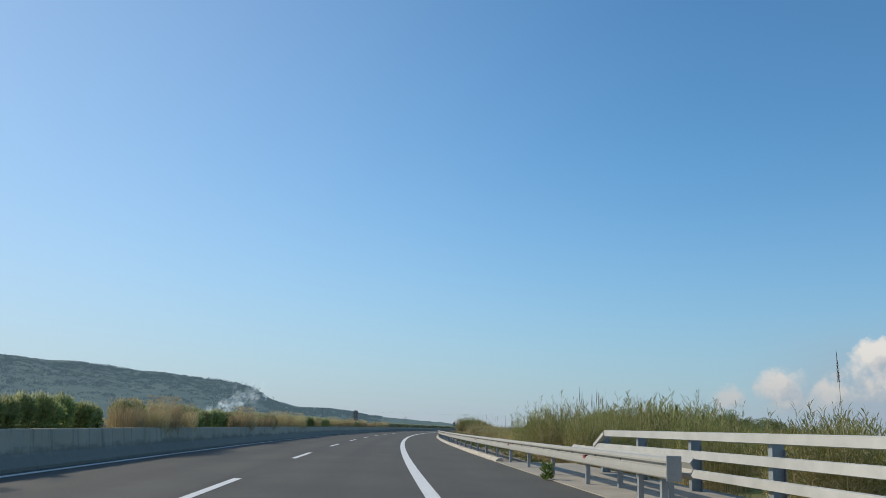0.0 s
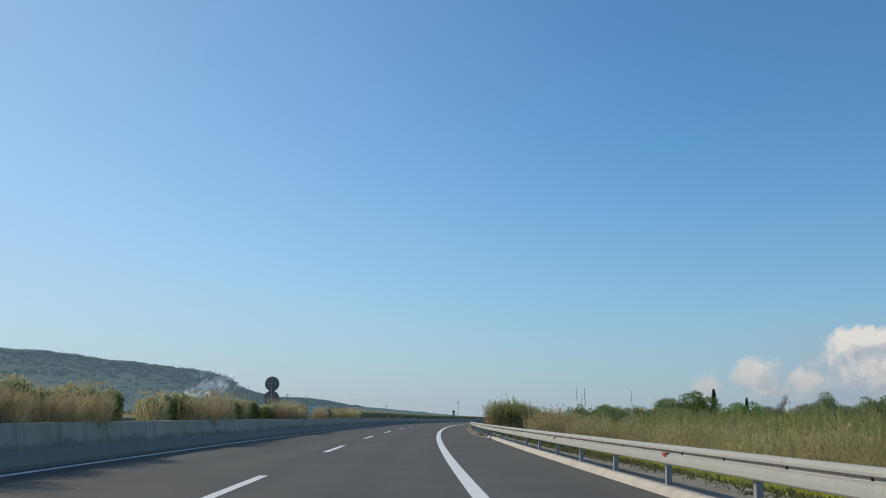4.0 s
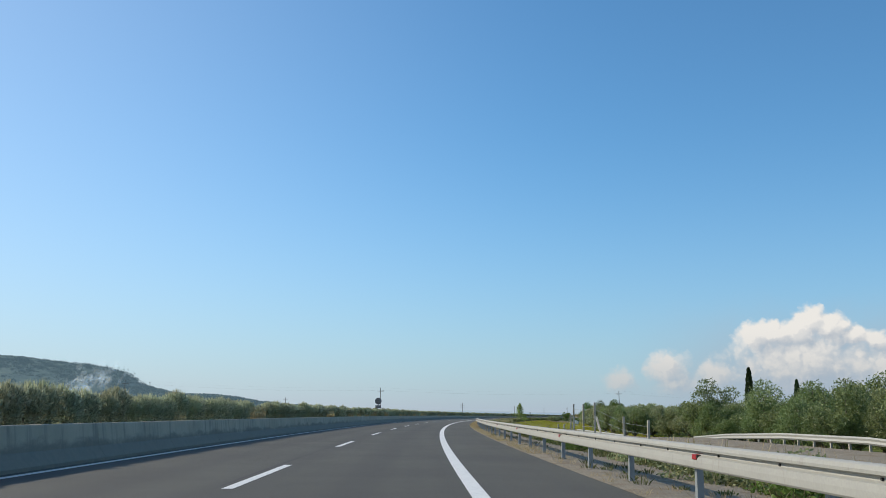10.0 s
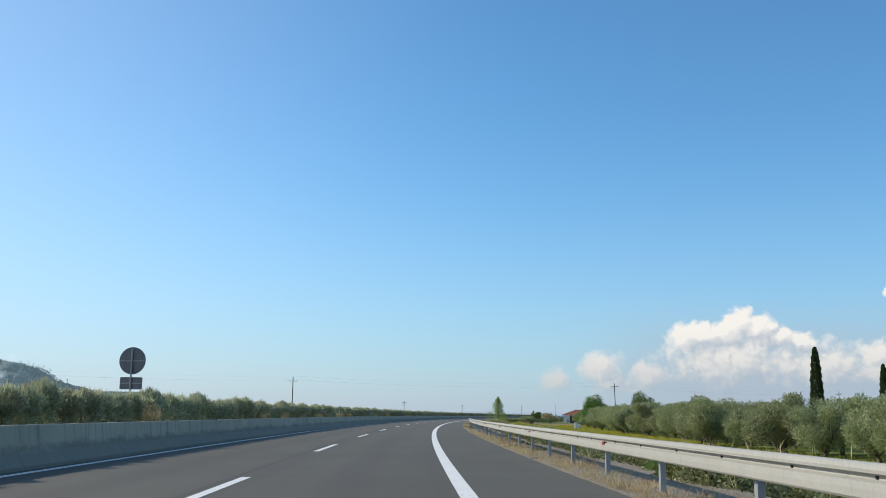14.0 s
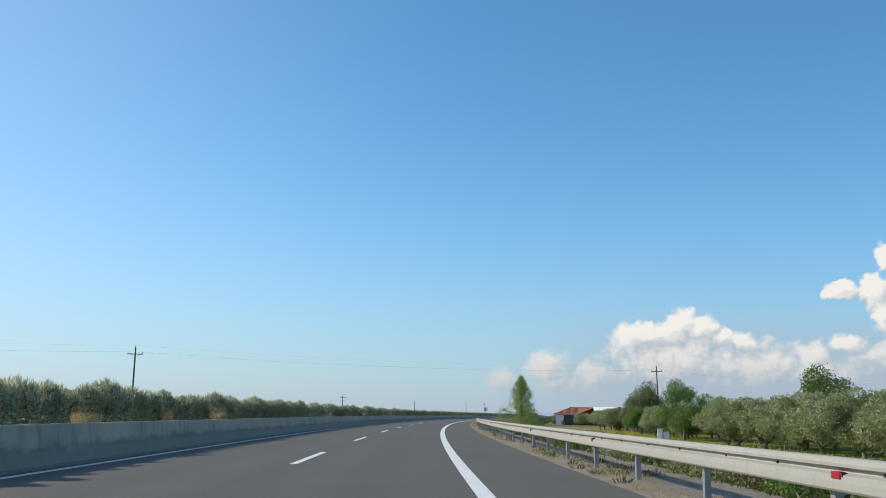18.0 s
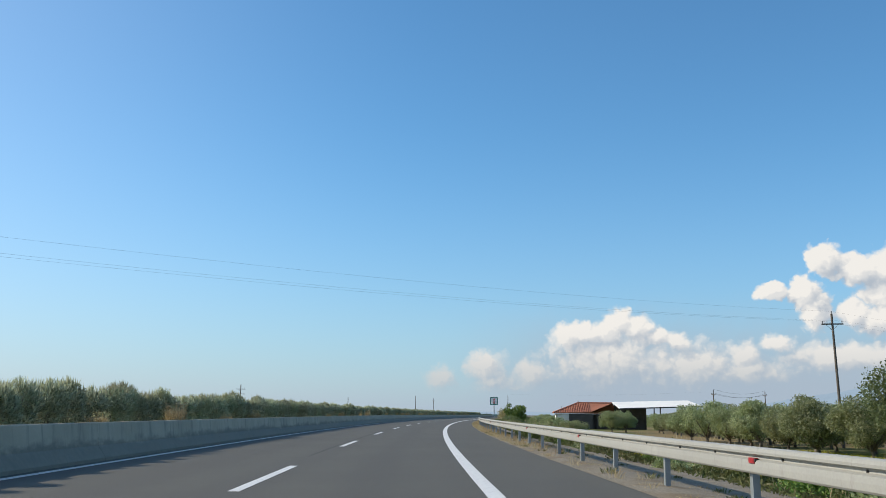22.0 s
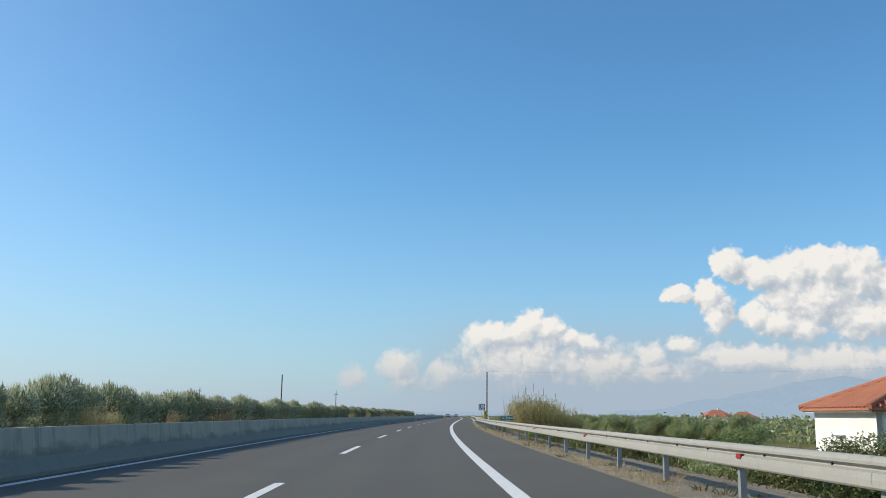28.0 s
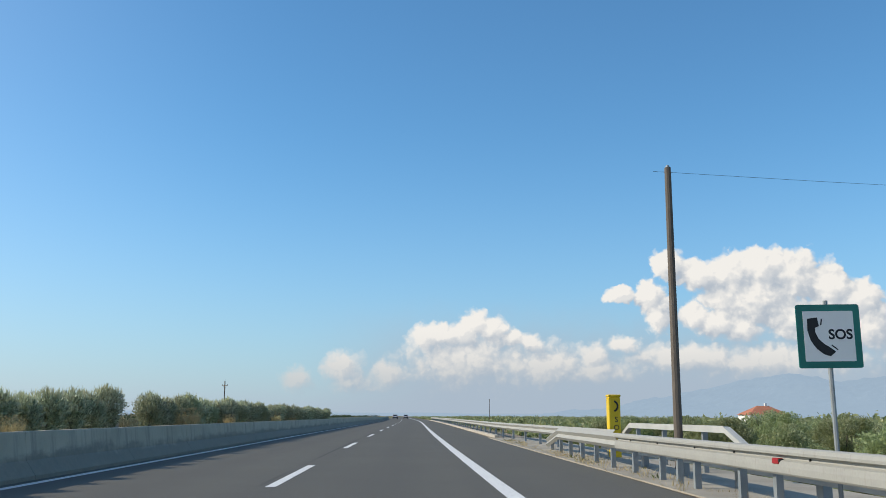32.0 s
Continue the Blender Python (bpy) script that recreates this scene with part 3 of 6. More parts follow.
# ---- plants ----
RNG = np.random.default_rng(7)
M_OLIVE = leafy("olive_leaves", (0.115, 0.155, 0.060), (0.50, 0.53, 0.29), (0.26, 0.30, 0.125), 0.45, 0.4, 0.40)
M_SCRUB = leafy("scrub_leaves", (0.072, 0.115, 0.040), (0.34, 0.38, 0.155), (0.155, 0.205, 0.070), 0.45, 0.4, 0.38)
M_GREEN = leafy("green_leaves", (0.090, 0.158, 0.033), (0.195, 0.285, 0.068), (0.128, 0.195, 0.045))
M_LIME = leafy("fresh_leaves", (0.17, 0.27, 0.055), (0.45, 0.54, 0.16), (0.28, 0.38, 0.09), 0.42, 0.4, 0.45)
M_DARKLEAF = leafy("dark_leaves", (0.030, 0.054, 0.021), (0.068, 0.105, 0.036), (0.045, 0.075, 0.030))
M_HOLM = leafy("holm_leaves", (0.075, 0.115, 0.048), (0.27, 0.32, 0.14), (0.145, 0.19, 0.075), 0.45, 0.35, 0.35)
M_RUST = leafy("rusty_dry_grass", (0.24, 0.145, 0.075), (0.46, 0.33, 0.19), (0.34, 0.22, 0.12), 0.85, 0.1)
M_OLEANDER = leafy("oleander_leaves", (0.115, 0.14, 0.08), (0.60, 0.63, 0.43), (0.29, 0.325, 0.19), 0.42, 0.45, 0.46)
M_SHOOT = leafy("pale_shoots", (0.30, 0.33, 0.19), (0.58, 0.58, 0.40), (0.42, 0.43, 0.27), 0.6, 0.3, 0.5)
M_CANE = leafy("cane_leaves", (0.105, 0.140, 0.038), (0.44, 0.43, 0.16), (0.25, 0.26, 0.080), 0.6, 0.2, 0.35)
M_STRAW = leafy("dry_straw", (0.36, 0.285, 0.145), (0.64, 0.54, 0.32), (0.48, 0.39, 0.215), 0.8, 0.1)
M_WEED = leafy("weeds", (0.068, 0.105, 0.030), (0.195, 0.225, 0.075), (0.150, 0.150, 0.060))
M_MEADOW = leafy("meadow_grass", (0.24, 0.27, 0.05), (0.56, 0.50, 0.07), (0.40, 0.39, 0.07), 0.8, 0.1)
M_BARK = plain("bark", (0.10, 0.085, 0.065), (0.22, 0.19, 0.155), 0.9, 0.0, 5.0, 30.0, 0.4, 0.6)
M_PLUME = leafy("reed_plumes", (0.16, 0.12, 0.085), (0.26, 0.20, 0.15), (0.20, 0.16, 0.12), 0.9, 0.05)


def unit(n):
    v = RNG.normal(size=(n, 3))
    return v / np.linalg.norm(v, axis=1, keepdims=True)


def leaves(centres, along, length, width, mat, bend=0.0):
    """One narrow kite for each leaf: centres, directions, sizes."""
    n = len(centres)
    along = along / np.linalg.norm(along, axis=1, keepdims=True)
    side = np.cross(along, unit(n))
    side /= np.linalg.norm(side, axis=1, keepdims=True) + 1e-9
    length, width = np.broadcast_to(length, n)[:, None], np.broadcast_to(width, n)[:, None]
    a = centres - along * length * 0.5
    b = centres + side * width * 0.5
    c = centres + along * length * 0.5 + np.array([0, 0, -1.0]) * bend * length
    d = centres - side * width * 0.5
    verts = np.stack([a, b, c, d], 1).reshape(-1, 3)
    return quick_mesh(verts, np.arange(4 * n).reshape(-1, 4), mat)


def clumps(blobs, count, spread=0.35):
    """Points near the skins of ellipsoids (x, y, z, rx, ry, rz), with their outward ways."""
    blobs = np.array(blobs, dtype=float)
    w = (blobs[:, 3] * blobs[:, 4] + blobs[:, 4] * blobs[:, 5] + blobs[:, 3] * blobs[:, 5])
    pick = RNG.choice(len(blobs), count, p=w / w.sum())
    d = unit(count)
    r = 1.0 - spread * RNG.random(count) ** 1.3 + 0.10 * RNG.normal(size=count)
    bl = blobs[pick]
    return bl[:, :3] + d * bl[:, 3:] * r[:, None], d


def limb_mesh(paths, mat):
    """Tapered limbs: each a list of (x, y, z, radius)."""
    verts, faces = [], []
    for path in paths:
        base = len(verts)
        for i, (x, y, z, r) in enumerate(path):
            for k in range(6):
                a = k * math.tau / 6 + 0.3 * i
                verts.append((x + r * math.cos(a), y + r * math.sin(a), z))
        for i in range(len(path) - 1):
            for k in range(6):
                j = (k + 1) % 6
                faces.append((base + i * 6 + k, base + i * 6 + j, base + (i + 1) * 6 + j, base + (i + 1) * 6 + k))
    return mesh_from(verts, faces, mat, True)


def broad_tree(name, label, height, radius, mat, count=7000, leaf=(0.13, 0.035), trunk=0.16, bole=0.28, clump=16, rise=0.0, category="tree", group="", lump=0.28):
    """A spreading tree: forked trunk with limbs, crown of leaf clumps with gaps."""
    top = thing(name, label, category, group)
    blobs, paths = [], []
    zc = height * (bole + 1) / 2
    rz = height * (1 - bole) / 2
    paths.append([(0, 0, -0.3, trunk * 1.5), (0.05, 0, height * bole * 0.5, trunk), (RNG.normal() * 0.1, RNG.normal() * 0.1, height * bole, trunk * 0.9)])
    for k in range(clump):
        d = unit(1)[0]
        q = 0.48 + 0.50 * RNG.random()
        c = np.array([d[0] * radius * q, d[1] * radius * q, zc + d[2] * rz * q * (1.0 if d[2] > 0 else 0.8) + rise * (1 - abs(d[0]))])
        s = lump * (0.75 + 0.9 * RNG.random())
        blobs.append((*c, radius * s, radius * s, rz * s * 1.05))
        if k % 2 == 0:
            f = paths[0][-1]
            m = (np.array(f[:3]) * 0.5 + c * 0.5) + RNG.normal(size=3) * 0.15
            paths.append([(f[0], f[1], f[2] * 0.8, trunk * 0.6), (*m, trunk * 0.35), (*c, trunk * 0.12)])
    blobs.append((0, 0, zc, radius * 0.40, radius * 0.40, rz * 0.5))
    p, d = clumps(blobs, count, 0.5)
    part("trunk", limb_mesh(paths, M_BARK), M_BARK, top)
    part("crown", leaves(p, d * 0.7 + unit(count) + np.array([0, 0, 0.3]), leaf[0] * (0.6 + 0.8 * RNG.random(count)), leaf[1] * (0.7 + 0.6 * RNG.random(count)), mat), mat, top)
    return top


def scatter(kinds, places, z=None):
    """Puts the kinds down at (s, u, size, turn) places; the first of each kind is itself placed."""
    used = set()
    for i, (s, u, size, turn) in enumerate(places):
        k = i % len(kinds)
        m = stand(s, u, field_z(u) if z is None else z, turn, size)
        if k not in used:
            used.add(k)
            kinds[k].matrix_world = m
        else:
            kinds[k].scale = (1, 1, 1)
            copy_thing(kinds[k], m)
            kinds[k].scale = (size_of[kinds[k].name],) * 3 if kinds[k].name in size_of else (1, 1, 1)
        if i < len(kinds):
            size_of[kinds[k].name] = size


size_of = {}


def jitter(s0, s1, ds, us, rnd=1.0, size=(0.8, 1.2)):
    out = []
    for s in np.arange(s0, s1, ds):
        for u in us:
            out.append((s + RNG.uniform(-1, 1) * ds * 0.35 * rnd, u + RNG.uniform(-1, 1) * 1.6 * rnd, RNG.uniform(*size), RNG.uniform(0, 360)))
    return out


def place(ob, s, u, z=None, turn=0.0, size=1.0):
    ob.matrix_world = stand(s, u, field_z(u) if z is None else z, turn, size)
    return ob


# olive grove
OLIVES = [broad_tree("olive_tree", "grey-green olive tree with a gnarled trunk in the grove", 4.2, 2.5, M_OLIVE, 12000, (0.23, 0.07), 0.15, 0.12, 28, group="olive grove", lump=0.26) for _ in range(6)]
grove = jitter(292, 356, 6.5, (29, 38), 1, (0.9, 1.3)) + jitter(362, 470, 5.6, (26, 32.5, 41), 0.8, (0.8, 1.12)) + jitter(470, 575, 5.8, (27.5, 34, 43), 0.8, (0.92, 1.16)) \
    + jitter(580, 672, 5.4, (27.5, 33, 40, 49), 0.8, (0.84, 1.06)) + jitter(674, 738, 6.4, (33, 41, 50), 0.8, (0.68, 0.86)) + [(719, 23.8, 0.86, 10), (721.5, 26.4, 0.8, 130), (716, 31.5, 0.74, 60), (723, 34.5, 0.7, 200), (708, 34, 0.72, 250), (699, 31, 0.7, 300), (692, 33, 0.75, 20)] + jitter(800, 900, 6.0, (15, 21, 28), 1, (0.52, 0.70))
grove = [g for g in grove if not (740 < g[0] < 772 and 10 < g[1] < 50) and not (566 < g[0] < 577 and g[1] < 30) and not (603 < g[0] < 630 and g[1] < 36)]
scatter(OLIVES, grove)

# other trees
WILD = [broad_tree("wild_olive_tree", "dense green shrubby tree beyond the fence", 5.2, 2.6, M_SCRUB, 11000, (0.20, 0.075), 0.15, 0.14, 24, group="trees beyond the fence", lump=0.26) for _ in range(4)]
scatter(WILD, jitter(316, 362, 4.6, (23.5, 28), 1, (0.72, 1.05)) + jitter(296, 316, 5.0, (26, 32), 1, (0.85, 1.15)) + jitter(384, 402, 5.5, (20.5,), 0.6, (0.62, 0.8)))
big = broad_tree("walnut_tree", "fresh green broad-leaved tree above the olives", 6.4, 3.0, M_GREEN, 12000, (0.17, 0.10), 0.14, 0.2, 20)
place(big, 579, 27)
copy_thing(big, stand(555, 34, -1.5, 60, 1.08))
dark = broad_tree("carob_tree", "dark green round tree beside the grove", 7.8, 3.4, M_HOLM, 20000, (0.22, 0.10), 0.2, 0.06, 30, lump=0.30)
place(dark, 624, 29.7)
lime = broad_tree("orange_tree", "bright green small fruit tree in the grove", 4.3, 2.7, M_GREEN, 9000, (0.19, 0.11), 0.13, 0.2, 18)
place(lime, 609.7, 27.1)
mul = broad_tree("mulberry_tree", "broad bright green tree behind the reeds", 8.2, 5.2, M_GREEN, 16000, (0.30, 0.16), 0.25, 0.15, 24)
place(mul, 327, 43.4, None, 0.0, 1.15)
for s, u, z in ((352, 60, 1.0), (700, 62, 0.8), (660, 70, 0.9)):
    copy_thing(mul, stand(s, u, -1.5, 40 + s)).scale = (z, z, z)
for s, u, z in ((390, 66, 1.0), (420, 62, 0.8), (364, 48, 0.85), (378, 52, 0.7), (505, 58, 0.7), (530, 60, 0.75), (690, 55, 0.6), (300, 70, 0.9), (322, 64, 0.7)):
    copy_thing(dark, stand(s, u, -1.5, s, z))
for i in range(30):
    q = 285 + 5.2 * i + RNG.uniform(-3, 3)
    z = RNG.uniform(1.15, 1.6)
    copy_thing(WILD[i % 4], stand(q, 64 + 26 * RNG.random() + 0.05 * (q - 285), -1.5, 71 * i)).scale = (z, z, z)
copy_thing(dark, stand(403.5, 91, -1.5, 20)).scale = (1.35, 1.35, 1.45)


def bare_tree():
    """A leafless tree of forking twigs with a few late leaves."""
    top = thing("bare_tree", "bare grey-brown tree with fine forking twigs behind the reeds", "tree")
    paths, ends = [], []

    def grow(base, way_, length, r, depth):
        mid = base + way_ * length * 0.5 + Vector(RNG.normal(size=3)) * length * 0.05
        tip = base + way_ * length
        paths.append([(*base, r), (*mid, r * 0.85), (*tip, r * 0.6)])
        if depth == 0:
            ends.append(tip)
            return
        for _ in range(3 if depth > 2 else 4):
            d = (way_ + Vector(RNG.normal(size=3)) * 0.55 + Vector((0, 0, 0.12))).normalized()
            grow(tip, d, length * RNG.uniform(0.62, 0.85), r * 0.58, depth - 1)

    grow(Vector((0, 0, -0.3)), Vector((0, 0, 1)), 3.2, 0.24, 4)
    part("trunk", limb_mesh(paths, M_BARK), M_BARK, top)
    n = len(ends) * 3
    c = np.array(ends)[RNG.integers(0, len(ends), n)] + RNG.normal(size=(n, 3)) * 0.25
    part("foliage", leaves(c, unit(n), 0.16, 0.06, M_SCRUB), M_SCRUB, top, "few late leaves")
    top.matrix_world = stand(350.6, 67.8, -1.5, 0, 1.05)


bare_tree()
fig = broad_tree("fig_bush", "green large-leaved bush behind the guardrail", 3.9, 2.1, M_GREEN, 3000, (0.24, 0.17), 0.06, 0.1, 14, category="bush")
place(fig, 723.8, 8.4, -0.68)


def conifer_like(name, label, height, radius, mat, count, leaf, power, category="tree", whorls=0):
    """A tree with one leader: cypress when narrow and close, young poplar when open."""
    top = thing(name, label, category)
    z = RNG.random(count) ** 0.85
    prof = np.minimum(1.0, (z / 0.12)) * (1 - z) ** power
    if whorls:
        k = RNG.integers(0, whorls, count)
        z = 0.06 + 0.9 * (k / whorls) ** 1.0 + 0.03 * RNG.normal(size=count)
        ang = k * 2.4 + 0.20 * RNG.normal(size=count)
        out = RNG.random(count) ** 0.5
        prof = np.clip(1 - z, 0.05, 1) ** power * (0.75 + 0.35 * np.sin(k * 5.1))
        r = radius * prof * out
        z = z + 0.16 * out * (1 - z)
    else:
        ang = RNG.random(count) * math.tau
        r = radius * prof * (0.72 + 0.28 * RNG.random(count) + 0.10 * np.sin(ang * 5 + z * 30) + 0.08 * np.sin(z * 70 + ang))
    p = np.stack([r * np.cos(ang), r * np.sin(ang), z * height], 1) + RNG.normal(size=(count, 3)) * (0.09 if whorls else 0.05)
    d = np.stack([np.cos(ang), np.sin(ang), np.full(count, 0.6 if whorls else 2.5)], 1) + 0.8 * unit(count)
    paths = [[(0, 0, -0.3, radius * 0.09), (0, 0, height * 0.5, radius * 0.055), (0, 0, height * 0.97, 0.015)]]
    for k in range(whorls):
        zz = (0.06 + 0.9 * k / whorls) * height
        rr = radius * (1 - zz / height) ** power * 0.9
        paths.append([(0, 0, zz, 0.03), (rr * math.cos(k * 2.4), rr * math.sin(k * 2.4), zz + 0.16 * (height - zz), 0.008)])
    part("trunk", limb_mesh(paths, M_BARK), M_BARK, top)
    part("crown", leaves(p, d, leaf[0] * (0.6 + 0.8 * RNG.random(count)), leaf[1], mat), mat, top)
    return top


poplar = conifer_like("young_poplar_tree", "young fresh green tree with an open pointed crown beside the guardrail", 5.2, 2.5, M_LIME, 9500, (0.10, 0.072), 0.9, whorls=36)
place(poplar, 555, 6.9, -0.42)
copy_thing(poplar, stand(562, 8.0, -0.62, 70, 0.45))
cyp = conifer_like("cypress_tree", "tall dark green cypress rising above the grove", 18.6, 1.75, M_DARKLEAF, 14000, (0.42, 0.16), 0.42)
place(cyp, 590, 77.6, -1.3)
copy_thing(cyp, stand(588.9, 91.9, -1.3, 30, 0.8))

# giant cane
def cane_clump(name, label, height, radius, stems, dry, group="giant cane"):
    top = thing(name, label, "reeds", group)
    a, r = RNG.random(stems) * math.tau, radius * np.sqrt(RNG.random(stems))
    foot = np.stack([r * np.cos(a), r * np.sin(a), np.zeros(stems)], 1)
    lean = np.stack([np.cos(a), np.sin(a)], 1) * (r / radius * 0.16)[:, None] + RNG.normal(size=(stems, 2)) * 0.05
    hh = height * (0.55 + 0.45 * RNG.random(stems) + 0.14 * (RNG.random(stems) < 0.12)) * (1 - 0.22 * (r / radius) ** 2)
    tip = foot + np.concatenate([lean * hh[:, None], hh[:, None]], 1)
    side = np.stack([-np.sin(a), np.cos(a), np.zeros(stems)], 1) * 0.011
    verts = np.stack([foot - side, foot + side, tip + side * 0.4, tip - side * 0.4], 1).reshape(-1, 3)
    part("stalk", quick_mesh(verts, np.arange(4 * stems).reshape(-1, 4), M_STRAW), M_STRAW, top, "straw-coloured stems")
    n = stems * 30
    k = RNG.integers(0, stems, n)
    t = 0.16 + 0.86 * RNG.random(n) ** 0.8
    base = foot[k] + (tip - foot)[k] * t[:, None]
    ang = RNG.random(n) * math.tau
    d = np.stack([np.cos(ang), np.sin(ang), 0.45 + 1.7 * t * t], 1)
    d /= np.linalg.norm(d, axis=1, keepdims=True)
    ln = (0.20 + 0.30 * RNG.random(n))
    old = RNG.random(n) < np.clip(dry + 0.75 * (0.55 - t), 0.02, 0.95)
    c = base + d * ln[:, None] * 0.5
    part("foliage", leaves(c[~old], d[~old], ln[~old], 0.025, M_CANE, 0.22), M_CANE, top, "green and yellow blades")
    part("dry_foliage", leaves(c[old], d[old], ln[old], 0.022, M_STRAW, 0.40), M_STRAW, top, "withered straw blades")
    return top


CANES = [cane_clump("giant_cane_clump", "tall green and straw-coloured giant cane clump", 3.3, 1.5, 270, 0.34) for _ in range(4)]
cl = [(80 + 2.2 * i, 7.0 + 1.2 * (i % 3), 0.72 + 0.05 * (i % 4), 50 * i) for i in range(7)]
cl += [(98 + 1.6 * i, 12.6 + 1.7 * (i % 4), 1.06 + 0.08 * (i % 3), 37 * i) for i in range(6)] + [(97, 14, 1.3, 10), (100, 16.5, 1.4, 60), (103, 18.5, 1.4, 120), (94, 12, 1.25, 200)]
cl += [(60 + 2.5 * i, 9.6 + 1.8 * (i % 3), 0.80 + 0.07 * (i % 3), 71 * i) for i in range(7)]
cl += [(248.5, 6.2, 1.08, 0), (250.0, 8.0, 1.22, 50), (251.5, 9.8, 1.2, 100), (249.6, 7.2, 1.2, 140), (253, 8.6, 1.0, 200), (252, 7.0, 0.9, 250), (256, 7.6, 1.02, 20), (257, 8.6, 1.12, 80), (256, 9.8, 1.08, 170), (254.5, 8.2, 1.12, 220), (251, 10.5, 1.12, 310)]
pale = [(785, 5.4, 0.9, 10), (786.5, 6.4, 1.02, 80), (788, 7.4, 0.92, 150), (786, 8.6, 0.8, 210), (790, 6.2, 0.72, 280), (784.5, 7.2, 0.8, 320), (791, 9.0, 0.64, 30)]
scatter(CANES, cl)
scatter([cane_clump("giant_cane_clump", "pale straw-coloured giant cane clump beside the kilometre plate", 3.05, 1.4, 220, 0.74) for _ in range(3)], pale)
DRYCANES = [cane_clump("reed_bed_clump", "straw-coloured reed bed clump with greener tips", 2.6, 1.9, 190, 0.92, "reed bed") for _ in range(3)]
GREENCANES = [cane_clump("green_reed_clump", "tall green reed clump behind the straw reeds", 3.5, 2.0, 190, 0.10, "reed bed") for _ in range(3)]
bed, behind = [], []
for s in np.arange(112, 240, 3.0):
    near = float(np.interp(s, [112, 150, 165, 200, 212, 240], [15, 14, 16, 14.5, 9.0, 12]))
    for k, u in enumerate((0.0, 3.0, 6.2, 10.5, 16.5, 24.5)):
        spot = (s + RNG.uniform(-1.2, 1.2), near + u + RNG.uniform(-0.8, 0.8), float(np.interp(s, [112, 150, 190, 240], [0.92, 0.95, 1.0, 1.06])) * RNG.uniform(0.86, 1.12), RNG.uniform(0, 360))
        (bed if k < (2 if s < 200 else 3) else behind).append(spot)
scatter(DRYCANES, bed)
scatter(GREENCANES, behind)
PLUME = thing("cane_plume", "tall bare cane stalk with a narrow dry plume", "reeds", "cane plumes")
bm = bmesh.new()
rod(bm, (0, 0, 0), (0.12, 0, 3.9), 0.014, 0.006, 5)
part("stalk", bm, M_STRAW, PLUME)
n = 260
t = RNG.random(n)
part("plume", leaves(np.stack([0.115 + 0.03 * t + 0.018 * RNG.normal(size=n) * (1 - t), 0.018 * RNG.normal(size=n) * (1 - t), 3.65 + 0.75 * t], 1), np.stack([0.15 * RNG.normal(size=n), 0.15 * RNG.normal(size=n), np.ones(n)], 1), 0.08, 0.007, M_PLUME), M_PLUME, PLUME, "brown plume")
pl = [(86, 8, 0.78), (83, 7, 0.72), (92, 9, 0.8), (66, 9.5, 0.9), (101, 10.5, 1.08), (104, 12, 1.15), (107, 13, 1.12), (98, 11, 1.0), (212, 11, 1.08), (215, 12, 1.14), (219, 12.5, 1.02), (226, 13, 1.12), (206, 14, 1.12), (232, 15, 1.0),
      (250, 8, 1.1), (252, 9, 1.08), (785, 4.9, 0.74), (787, 6.2, 0.9), (786, 7, 0.84), (788, 8.2, 0.8), (786, 5.6, 0.82)]
for i, (s, u, z) in enumerate(pl):
    m = stand(s, u, field_z(u), 67 * i, z)
    if i == 0:
        PLUME.matrix_world = m
        size_of["plume"] = z
    else:
        PLUME.scale = (1, 1, 1)
        copy_thing(PLUME, m)
        PLUME.scale = (size_of["plume"],) * 3

# median oleanders
def oleander(k, tall, mat=None, leaf=(0.15, 0.036)):
    top = thing("oleander_bush", "grey-green clipped oleander bush in the median bed", "bush", "median hedge")
    blobs = []
    for i in range(2):
        y = -0.72 + 1.44 * i + RNG.uniform(-0.12, 0.12)
        h = tall * RNG.uniform(0.84, 1.08)
        blobs.append((RNG.uniform(-0.1, 0.1), y, 0.42 * h, 0.46, 0.44, 0.42 * h))
        blobs.append((RNG.uniform(-0.15, 0.15), y + RNG.uniform(-0.15, 0.15), 0.72 * h, 0.54, 0.50, 0.34 * h))
    mat = mat or M_OLEANDER
    n = 5200
    p, d = clumps(blobs, n, 0.4)
    p[:, 2] = np.maximum(p[:, 2], 0.02)
    up = d * 0.7 + unit(n) * 0.75 + np.array([0, 0, 0.6])
    part("foliage", leaves(p, up, leaf[0] * (0.6 + 0.8 * RNG.random(n)), leaf[1], mat), mat, top)
    m = 520
    b = np.array(blobs)[RNG.integers(0, len(blobs), m)]
    a, q = RNG.random(m) * math.tau, RNG.random(m)
    c = np.stack([b[:, 0] + 0.45 * q * np.cos(a), b[:, 1] + 0.45 * q * np.sin(a), b[:, 2] + b[:, 5] * (1.0 - 0.35 * q) + 0.10 * RNG.random(m)], 1)
    part("shoot_top", leaves(c, np.stack([0.25 * RNG.normal(size=m), 0.25 * RNG.normal(size=m), np.ones(m)], 1), 0.16 + 0.22 * RNG.random(m), 0.022, M_SHOOT), M_SHOOT, top, "pale upright shoots")
    paths = [[(b_[0], b_[1], -0.05, 0.03), (b_[0] + 0.1, b_[1], b_[2], 0.015)] for b_ in blobs]
    part("stem", limb_mesh(paths, M_BARK), M_BARK, top)
    return top


